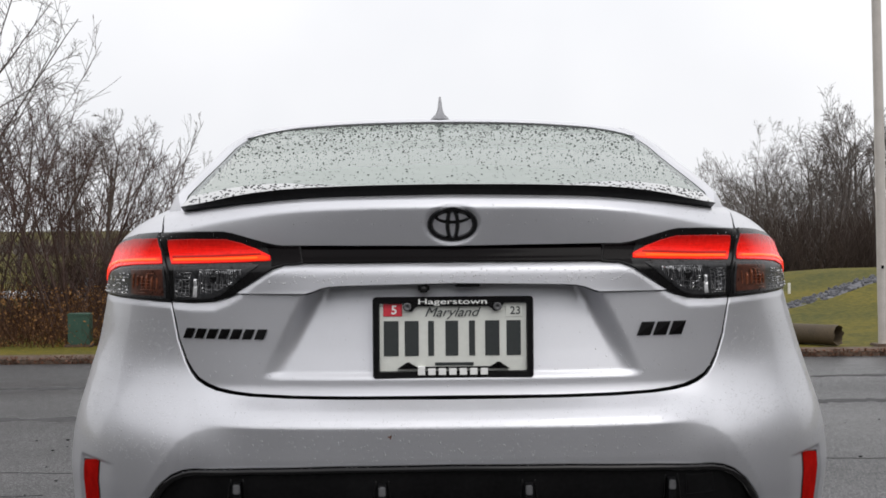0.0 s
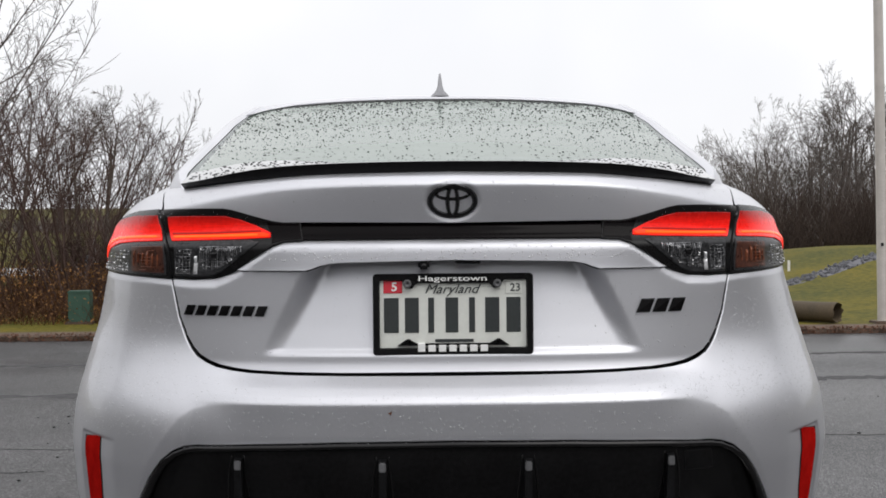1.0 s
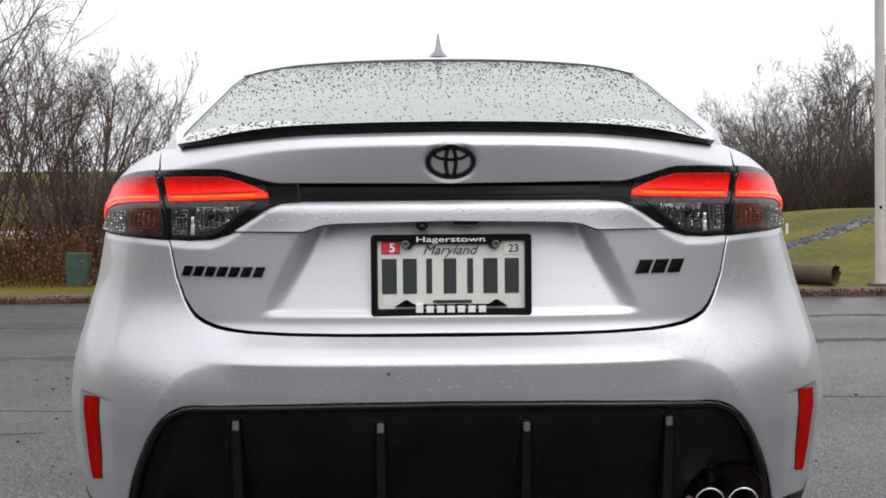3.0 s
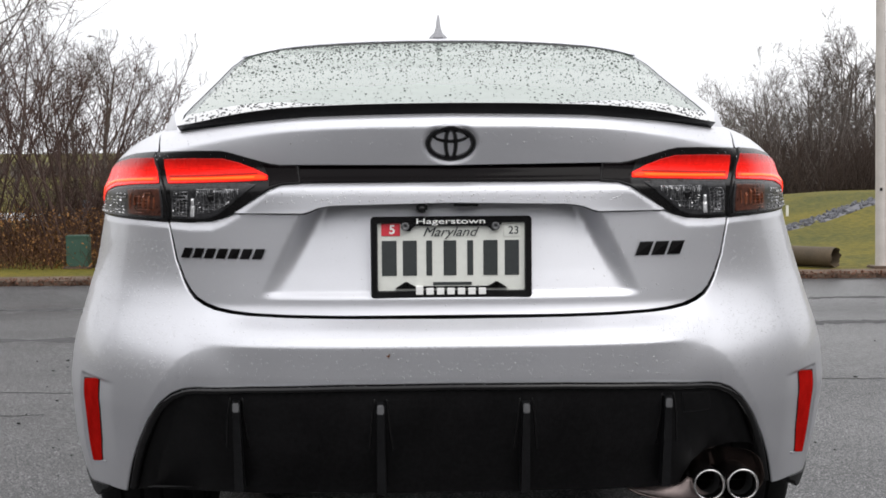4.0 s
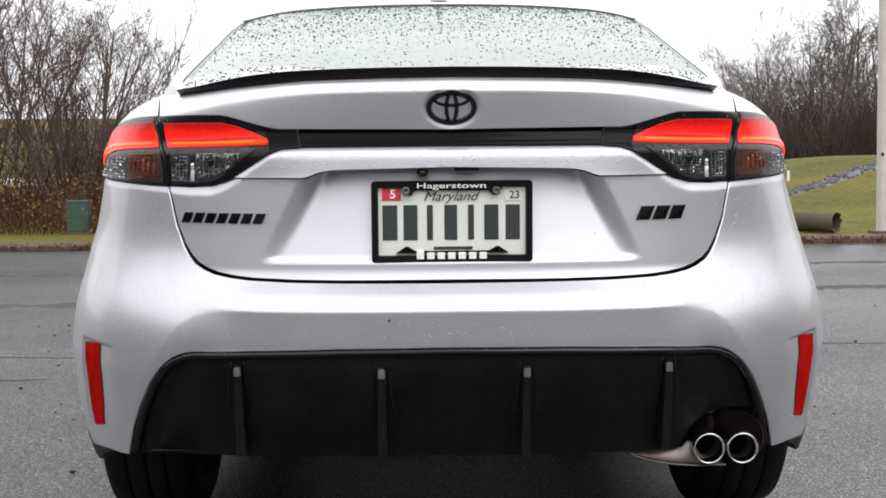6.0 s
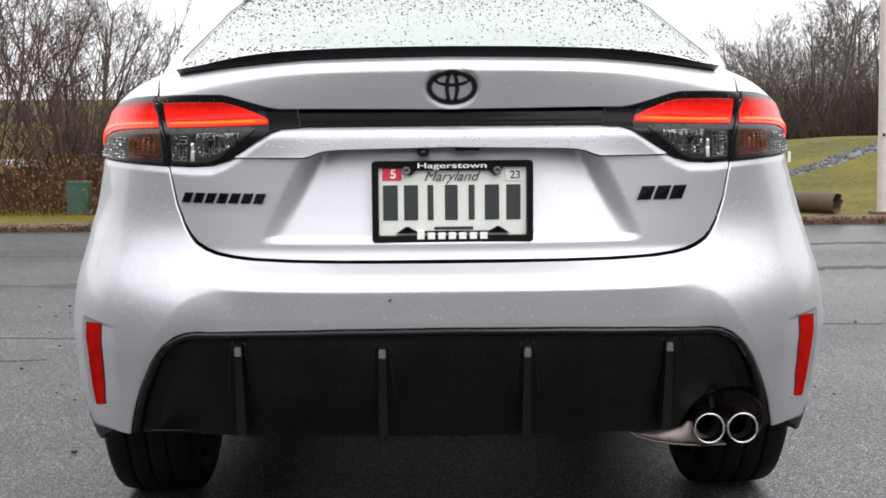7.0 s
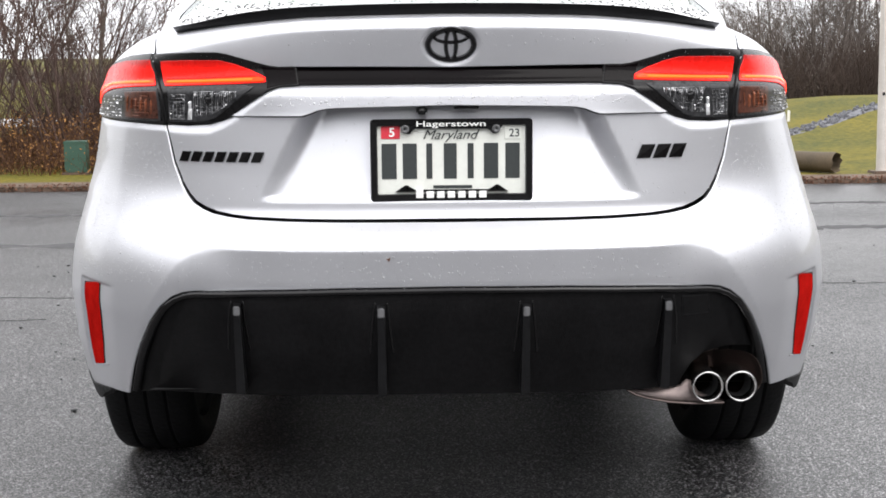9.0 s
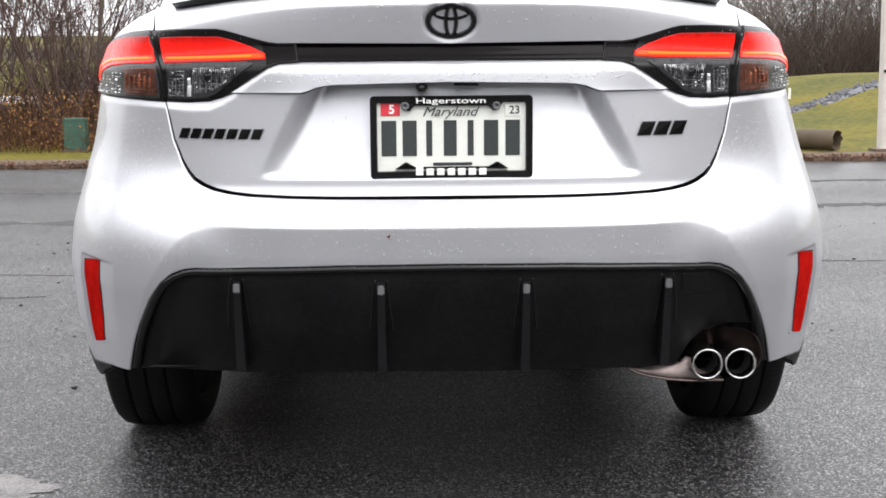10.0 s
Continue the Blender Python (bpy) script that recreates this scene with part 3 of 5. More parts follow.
        grid([(u, max(low(u) + 0.006, z), rng.uniform(0.0008, 0.0022), rng.uniform(0.0006, 0.0022)) for u, z in ((rng.uniform(0.525, 0.612), rng.uniform(0.913, 0.958)) for _ in range(26))], FACET, 0.0036)
        grid([(0.572 + 0.0125 * math.cos(a), 0.9445 + 0.0102 * math.sin(a), 0.0018, 0.0015) for a in (math.tau * k / 16 for k in range(16))], SMOKED, 0.0042, "bulb_socket")
        grid([(0.572, 0.9445, 0.0098, 0.0082)], GLOSS_BLACK, 0.0040, "bulb")
        grid([(0.6205, 0.9180, 0.0056, 0.0115), (0.6215, 0.9360, 0.0040, 0.0075)], BOWL, 0.0037, "reflector_bowl", "bright chrome bowl")
        patch("lens_line", turn([(0.706, 0.9885), (0.60, 0.9892), (0.466, 0.9925), (0.462, 0.9905), (0.60, 0.9866), (0.704, 0.9859)]), LENS_LINE, lamp, lift=0.0045, thick=0.002)
        patch("lens_trim", turn([(0.688, 0.9665), (0.60, 0.9695), (0.48, 0.9712), (0.48, 0.9725), (0.60, 0.9709), (0.688, 0.968)]), SMOKED, lamp, lift=0.003, thick=0.002)
        patch("lamp_end", turn([(0.373, 1.0065), (0.414, 1.0065), (0.437, 1.009), (0.455, 1.012), (0.44, 0.992), (0.432, 0.984), (0.43, 0.968), (0.402, 0.9745), (0.361, 0.9765)]), GARNISH, lamp, lens_skin, lift=0.0022, thick=0.004)
        out = patch("side_tail_lamp", turn(outer), HOUSING, car, lens_skin, lift=0.003, label="tail lamp half on the fender, red band lit")
        patch("red_lens", turn(red_out), RED_LIT, out, lift=0.0055, thick=0.004)
        patch("light_bar", turn(bar_out), BAR_LIT, out, lift=0.007, thick=0.003)
        patch("light_core", turn(core_out), CORE, out, lift=0.008, thick=0.002)
        patch("clear_lens", turn(clear_out), SMOKED, out, lift=0.0045, thick=0.003)
        patch("turn_lens", turn([(0.73, 0.961), (0.865, 0.9595), (0.855, 0.909), (0.718, 0.908)]), AMBER, out, lift=0.006, thick=0.003, label="dull amber turn signal")
        arc = lambda u: float(np.interp(u, [0.86, 0.95, 1.05, 1.11, 1.16], [0.962, 0.958, 0.948, 0.935, 0.916]))
        cells = [(side * (0.885 + 0.0245 * i), 0.9105 + 0.0068 * j, rng.uniform(0.006, 0.0105), rng.uniform(0.0012, 0.0026)) for i in range(11) for j in range(7) if 0.9105 + 0.0068 * j < arc(0.885 + 0.0245 * i) - 0.004 and rng.random() < 0.8]
        ribs("lens_grid", cells[::2], FACET, out, body, 0.005)
        ribs("lens_grid", cells[1::2], RIB, out, body, 0.005)
        ribs("lens_grid", [(side * (0.742 + 0.0205 * i), 0.934 + rng.uniform(-0.004, 0.004), rng.uniform(0.0018, 0.0055), rng.uniform(0.012, 0.021)) for i in range(6)] + [(side * rng.uniform(0.765, 0.825), 0.9125 + 0.0068 * j, rng.uniform(0.015, 0.03), 0.0007) for j in range(7)], AMBER_RIB, out, body, 0.0065)


FIN_PAINT = material("dull_grey_paint", (0.26, 0.26, 0.275), 0.4, 0.4, vary=0.1)


def build_bumper():
    half = inset(SEAM[::-1], 0.0032, -0.0022)[:-5] + [(0.699, 0.8935), (0.813, 0.8965), (1.02, 0.900), (1.22, 0.903), (1.30, 0.88), (1.42, 0.72), (1.38, 0.55), (1.31, 0.42), (1.25, 0.35), (1.15, 0.316), (1.08, 0.302), (1.04, 0.303), (1.0, 0.309), (0.95, 0.317), (0.90, 0.323), (0.86, 0.327), (0.82, 0.3295)] + [(u + 0.001, z + 0.001) for u, z in SKIRT[::-1]]
    half[0] = (0, 0.7085)
    b = patch("rear_bumper", both(half), SILVER, car, bumper_skin, step=(0.02, 0.0036), rounding=0.003, label="silver rear bumper beaded with rain")
    for side in (1, -1):
        turn = (lambda o: o) if side > 0 else flip
        patch("reflector", turn([(0.863, 0.559), (0.87, 0.562), (0.944, 0.5515), (0.952, 0.546), (0.949, 0.50), (0.948, 0.44), (0.943, 0.371), (0.938, 0.368), (0.887, 0.378), (0.880, 0.383), (0.868, 0.43), (0.861, 0.50)]), REFLECTOR, b, bumper_skin, lift=0.002, label="upright red bumper reflector")
        patch("reflector_bezel", turn([(0.857, 0.5635), (0.958, 0.553), (0.956, 0.50), (0.955, 0.44), (0.951, 0.366), (0.876, 0.380), (0.862, 0.43), (0.854, 0.50)]), MATT_BLACK, b, bumper_skin, lift=0.0006, thick=0.004)
        patch("reflector_ledge", turn([(0.858, 0.382), (0.951, 0.3648), (0.951, 0.3618), (0.858, 0.379)]), SILVER, b, bumper_skin, lift=0.0015, thick=0.004, rounding=0.0008)
        patch("arch_clip", turn([(0.86, 0.3255), (0.90, 0.3215), (0.95, 0.3155), (1.0, 0.3075), (1.04, 0.3015), (1.08, 0.3005), (1.12, 0.308), (1.12, 0.285), (1.09, 0.278), (1.05, 0.274), (1.01, 0.274), (0.98, 0.279), (0.955, 0.289), (0.92, 0.306), (0.88, 0.318)]), RUBBER, b, bumper_skin, lift=0.0035, thick=0.03)
    return b


def skirt_skin(u, z):
    p = bumper_skin(u, z)
    p.y += 0.004 + 0.02 * smooth01((0.55 - z) / 0.2)
    return p


def bead(name, points, radius, mat, parent, sides=10, label=""):
    """A round strip swept along points."""
    verts, faces = [], []
    for i, p in enumerate(points):
        way = (points[min(i + 1, len(points) - 1)] - points[max(i - 1, 0)]).normalized()
        side = way.cross(Vector((0, 1, 0))).normalized()
        up = side.cross(way)
        r = radius[i] if isinstance(radius, list) else radius
        verts += [p + side * (r * math.cos(math.tau * k / sides)) + up * (r * math.sin(math.tau * k / sides)) for k in range(sides)]
    for i in range(len(points) - 1):
        for k in range(sides):
            a, b = i * sides + k, i * sides + (k + 1) % sides
            faces.append((a, b, b + sides, a + sides))
    return mesh_object(name, verts, faces, mat, parent, label=label)


def build_diffuser(bumper):
    left = [(-u, z) for u, z in inset(SKIRT, -0.002, -0.002)]
    right = inset(SKIRT, -0.002, -0.002)[:-1]
    low_right = [(0.74, 0.40), (0.715, 0.42), (0.68, 0.432), (0.62, 0.437), (0.56, 0.430), (0.53, 0.41), (0.515, 0.385), (0.505, 0.362)]
    low_left = [(0.25, 0.366), (-0.25, 0.366), (-0.5, 0.359), (-0.66, 0.345)]
    d = patch("diffuser", [(0, 0.5895)] + right[1:] + low_right + low_left + left[:0:-1], MATT_BLACK, car, skirt_skin, step=(0.02, 0.01), label="textured black lower valance with four upright fins")
    for s in (1, -1):
        line = []
        for (a, b), (c, f) in zip(SKIRT, SKIRT[1:]):
            k = max(1, int(math.hypot(c - a, f - b) / 0.012))
            line += [(a + (c - a) * j / k, b + (f - b) * j / k) for j in range(k)]
        lay = [skirt_skin(s * max(0.0, u - 0.010 * smooth01((u - 0.5) / 0.15) - 0.006 * smooth01((u - 0.62) / 0.1)), z - 0.0085 * (1 - 0.6 * smooth01((u - 0.58) / 0.1))) + Vector((0, -0.004, 0)) for u, z in line]
        bead("diffuser_trim", lay, [0.0062 + 0.0055 * smooth01((u - 0.60) / 0.12) for u, z in line], GLOSS_BLACK, d)
    for x in (-0.419, -0.139, 0.139, 0.419):
        y = skirt_skin(x / 0.91, 0.54).y
        z1, z0 = (0.556, 0.372)
        prof = [(y + 0.002, z1), (y - 0.016, z1 - 0.004), (y - 0.014, z1 - 0.03), (y + 0.01, z0), (y + 0.06, z0), (y + 0.03, z1 - 0.05)]
        verts = [(x + s * (0.0068 if k in (1, 2) else 0.008 if k != 3 else 0.0088), a, b) for s in (-1, 1) for k, (a, b) in enumerate(prof)]
        faces = [(0, 1, 2, 3, 4, 5), (11, 10, 9, 8, 7, 6)] + [((k + 1) % 6, k, k + 6, (k + 1) % 6 + 6) for k in range(6)]
        fin = mesh_object("fin", verts, faces, FIN_BLACK, d, smooth=False)
        # The tip is a paler grey than the fin below it.
        part("fin_cap", box_bm(x - 0.0066, x + 0.0066, y - 0.0185, y - 0.012, z1 - 0.023, z1 - 0.004, 0.002), FIN_GREY, d, "grey fin tip")
        for s in (-1, 1):  # pockets that open beside the fin
            u = x / 0.905
            patch("fin_groove", [(u + s * 0.0125, z1 + 0.004), (u + s * 0.0145, z1 + 0.003), (u + s * 0.0255, z0 + 0.085), (u + s * 0.0235, z0 + 0.085)][::s], GLOSS_BLACK, d, skirt_skin, lift=0.0012, thick=0.003)
    patch("tow_cover", [(0.497, 0.556), (0.557, 0.553), (0.559, 0.520), (0.498, 0.521)], MATT_BLACK, d, skirt_skin, lift=0.0015, thick=0.004)
    corners = [(0.4945, 0.558), (0.5595, 0.555), (0.5615, 0.518), (0.4955, 0.519), (0.4945, 0.558)]
    bead("tow_cover_edge", [skirt_skin(a[0] + (b[0] - a[0]) * k / 6, a[1] + (b[1] - a[1]) * k / 6) for a, b in zip(corners, corners[1:]) for k in range(7)], 0.0014, FIN_BLACK, d, 6)
    return d


FIN_BLACK = material("satin_black_plastic", (0.0085, 0.0085, 0.0092), 0.38, vary=0.3, spec=0.13)
FIN_GREY = material("mid_grey_plastic", (0.10, 0.10, 0.104), 0.5, vary=0.2)
PAN = material("dull_steel", (0.19, 0.155, 0.148), 0.5, 0.8, vary=0.15, scale=20)
SHIELD = material("stained_exhaust_steel", (0.10, 0.08, 0.074), 0.22, 0.95, vary=0.3, scale=14)


def build_exhaust():
    e = tagged(part("exhaust", lathe_bm([(0.24, 0.0), (0.24, 0.05), (0.25, 0.07), (0.60, 0.07), (0.62, 0.05), (0.62, 0.0)], (0.50, 0, 0.42), "y", 32), SHIELD, car, smooth=True), "stained steel muffler with twin chrome tips")
    e.scale.x = 1.0
    for x in (0.512, 0.579):
        tip = part("exhaust_tip", lathe_bm([(0.30, 0.026), (0.12, 0.0315), (0.098, 0.0318), (0.095, 0.030), (0.098, 0.0275), (0.13, 0.027), (0.30, 0.024)], (x, 0, 0.3655), "y", 40), CHROME, e, smooth=True)
        # Dark lining that closes the tip inside.
        part("tip_lining", lathe_bm([(0.125, 0.0268), (0.2, 0.026), (0.22, 0.0)], (x, 0, 0.3655), "y", 32), UNDER, e, smooth=True)
    # stained shield round the tips with a low lip beside them
    edge = [(0.350, 0.3585), (0.37, 0.347), (0.40, 0.338), (0.44, 0.331), (0.49, 0.3275), (0.55, 0.329), (0.60, 0.336), (0.625, 0.352), (0.632, 0.38), (0.622, 0.412), (0.60, 0.43), (0.55, 0.4375), (0.508, 0.431), (0.487, 0.414), (0.474, 0.387), (0.463, 0.3625), (0.42, 0.361)]
    for _ in range(2):
        edge = [(a[0] * (1 - f) + b[0] * f, a[1] * (1 - f) + b[1] * f) for a, b in zip(edge, edge[1:] + edge[:1]) for f in (0.25, 0.75)]
    verts, faces, n = [], [], len(edge)
    for f in (1.0, 0.985, 0.93, 0.8, 0.6, 0.35, 0.1):
        for x, z in edge:
            cx, cz = max(0.47, min(0.57, x)), 0.372
            verts.append((cx + (x - cx) * f, 0.128 + 0.085 * (1 - f) ** 0.6 - (0.006 if f == 0.985 else 0), cz + (z - cz) * f))
    for r in range(6):
        for k in range(n):
            a, b = r * n + k, r * n + (k + 1) % n
            faces.append((a, b, b + n, a + n))
    mesh_object("heat_shield", verts, faces, SHIELD, e, label="stained brown reflective shield")
    low = [(0.350, 0.3585), (0.37, 0.347), (0.40, 0.338), (0.44, 0.331), (0.485, 0.3275), (0.55, 0.3285)]
    verts, faces = [], []
    for i in range(17):
        x = 0.350 + 0.20 * i / 16
        z0 = float(np.interp(x, [p[0] for p in low], [p[1] for p in low]))
        z1 = float(np.interp(x, [0.35, 0.463, 0.472, 0.485, 0.50, 0.52, 0.55], [0.362, 0.363, 0.375, 0.375, 0.35, 0.340, 0.333]))
        for k in range(6):
            f = k / 5
            verts.append((x, 0.120 - 0.005 * math.sin(math.pi * min(1, f * 1.2)) + 0.012 * f, z0 - 0.001 + (z1 - z0) * f))
    for i in range(16):
        for k in range(5):
            a = i * 6 + k
            faces.append((a, a + 6, a + 7, a + 1))
    mesh_object("exhaust_pan", verts, faces, PAN, e, label="dull pinkish steel pan").modifiers.new("thickness", "SOLIDIFY").thickness = 0.003
    bead("pan_rim", [Vector((x, 0.117, float(np.interp(x, [p[0] for p in low], [p[1] for p in low])) - 0.001)) for x in np.linspace(0.352, 0.55, 24)], 0.0028, SHIELD, e, 8)


def build_wheel(x, y):
    s = 1 if x > 0 else -1
    hub = tagged(new("wheel"), kind="")
    hub.parent, hub.location = car, (x, y, 0.318)
    R = 0.318
    prof = [(-0.098, 0.235), (-0.112, 0.262), (-0.1125, 0.285), (-0.104, 0.304), (-0.094, 0.312), (-0.075, 0.316)]
    for g in (-0.048, 0.0, 0.048):
        prof += [(g - 0.006, R), (g - 0.0042, R - 0.0006), (g - 0.0036, R - 0.007), (g + 0.0036, R - 0.007), (g + 0.0042, R - 0.0006), (g + 0.006, R)]
    prof += [(0.075, 0.316), (0.094, 0.312), (0.104, 0.304), (0.1125, 0.285), (0.112, 0.262), (0.098, 0.235)]
    part("tyre", lathe_bm(prof, (0, 0, 0), "x", 72), RUBBER, hub, smooth=True)
    bm = lathe_bm([(-0.095, 0.236), (-0.10, 0.228), (0.05 * s, 0.215), (0.092 * s, 0.228), (0.095 * s, 0.236)], (0, 0, 0), "x", 48)
    for k in range(10):
        m = Matrix.Rotation(math.tau * k / 10, 4, "X")
        g = bmesh.ops.create_cube(bm, size=1)["verts"]
        bmesh.ops.transform(bm, matrix=m @ Matrix.LocRotScale((0.075 * s, 0, 0.125), None, (0.03, 0.03, 0.22)), verts=g)
    part("rim", bm, GLOSS_BLACK, hub)
    part("hub_disc", lathe_bm([(-0.08 * s, 0.0), (-0.08 * s, 0.232), (-0.07 * s, 0.232), (-0.03 * s, 0.15), (-0.02 * s, 0.06), (0.07 * s, 0.05), (0.08 * s, 0.0)], (0, 0, 0), "x", 32), UNDER, hub)


STATIONS = [  # y, edge z, edge x, middle z, belt x
    (0.40, 1.080, 0.585, 1.115, 0.55), (0.44, 1.106, 0.592, 1.128, 0.56), (0.50, 1.126, 0.597, 1.149, 0.59), (0.58, 1.147, 0.595, 1.170, 0.63), (0.70, 1.177, 0.592, 1.203, 0.66), (0.95, 1.239, 0.586, 1.268, 0.685), (1.10, 1.283, 0.577, 1.311, 0.69), (1.20, 1.311, 0.564, 1.339, 0.695),
    (1.27, 1.334, 0.546, 1.362, 0.70), (1.30, 1.343, 0.535, 1.3715, 0.70), (1.36, 1.355, 0.535, 1.383, 0.70), (1.55, 1.372, 0.545, 1.402, 0.70), (2.1, 1.395, 0.56, 1.430, 0.71), (2.9, 1.37, 0.56, 1.405, 0.72), (3.3, 1.21, 0.60, 1.25, 0.72), (3.75, 1.02, 0.64, 1.05, 0.72)]


def top_point(y, f):
    """A point of the roof and glass skin: f from -1 to 1 across."""
    ys = [s[0] for s in STATIONS]
    ze, xe, zm = (float(np.interp(y, ys, [s[k] for s in STATIONS])) for k in (1, 2, 3))
    return Vector((f * xe, y, zm + (ze - zm) * abs(f) ** 2.4))


def sheet(name, y0, y1, f0, f1, mat, lift, parent, label="", ny=30, nf=48, round_start=0.0, round_end=0.0):
    verts, faces = [], []
    for i in range(ny + 1):
        for k in range(nf + 1):
            f = f0 + (f1 - f0) * k / nf
            bend = max(0.0, (abs(f) - 0.74) / 0.245) ** 2.6
            a, b = y0 - round_start * bend, y1 - round_end * bend
            p = top_point(a + (b - a) * i / ny, f)
            verts.append((p.x, p.y, p.z + lift))
    for i in range(ny):
        for k in range(nf):
            a = i * (nf + 1) + k
            faces.append((a, a + 1, a + nf + 2, a + nf + 1))
    ob = mesh_object(name, verts, faces, mat, parent, label=label)
    m = ob.modifiers.new("thickness", "SOLIDIFY")
    m.thickness, m.offset = 0.004, -1
    return ob


def build_greenhouse():
    roof = sheet("roof", 1.302, 2.9, -1, 1, SILVER, 0.004, car, "silver roof panel", round_start=0.07)
    sheet("rear_window", 0.44, 1.297, -0.985, 0.985, GLASS, 0.0, car, "rain-spotted rear window", ny=40, round_end=0.07)
    sheet("windshield", 2.905, 3.72, -0.98, 0.98, DARK_GLASS, 0.0, car)
    for s in (1, -1):
        verts, faces = [], []
        for y, ze, xe, zm, xb in STATIONS:
            k = min(1.0, 0.1 + (y - 0.40) * 6.5)
            rows = [(xe * 0.992, ze + 0.000), (xe + 0.004 * k, ze + 0.005 * k), (xe + 0.022 * k, ze + 0.002), (xe + 0.038 * k, ze - 0.014), (xe + 0.052 * k, ze - 0.04), ((xe + 0.05 * k) * 0.4 + xb * 0.6, min(ze - 0.05, ze * 0.4 + 1.07 * 0.6)), (xb, min(1.07, ze - 0.06)), (xb, 1.0)]
            verts += [(s * a, y, b) for a, b in rows]
        for i in range(len(STATIONS) - 1):
            for k in range(7):
                a = i * 8 + k
                faces.append((a, a + 8, a + 9, a + 1) if s < 0 else (a, a + 1, a + 9, a + 8))
        mesh_object("roof_pillar", verts, faces, SILVER, car)
        verts, faces = [], []
        for y in (1.35, 1.6, 1.9, 2.3, 2.7, 3.0):
            ys = [q[0] for q in STATIONS]
            ze, xe, xb = (float(np.interp(y, ys, [q[k] for q in STATIONS])) for k in (1, 2, 4))
            verts += [(s * (xe + 0.06), y, ze - 0.05), (s * (xb + 0.012), y, 1.06)]
        mesh_object("side_window", verts, [(2 * i, 2 * i + 1, 2 * i + 3, 2 * i + 2) for i in range(5)], DARK_GLASS, car)
    # shark-fin aerial
    verts, faces = [], []
    for z, a, y0, y1 in ((1.389, 0.029, 1.36, 1.53), (1.396, 0.023, 1.362, 1.52), (1.405, 0.013, 1.366, 1.50), (1.42, 0.0075, 1.372, 1.475), (1.445, 0.0045, 1.382, 1.44), (1.459, 0.0025, 1.39, 1.42)):
        verts += [(-a, y0 + a, z), (-a * 0.5, y0, z), (a * 0.5, y0, z), (a, y0 + a, z), (a * 0.4, y1, z), (-a * 0.4, y1, z)]
    for i in range(5):
        for k in range(6):
            faces.append((i * 6 + k, i * 6 + (k + 1) % 6, i * 6 + 6 + (k + 1) % 6, i * 6 + 6 + k))
    faces.append(tuple(range(30, 36)))
    mesh_object("shark_fin_antenna", verts, faces, FIN_PAINT, car)


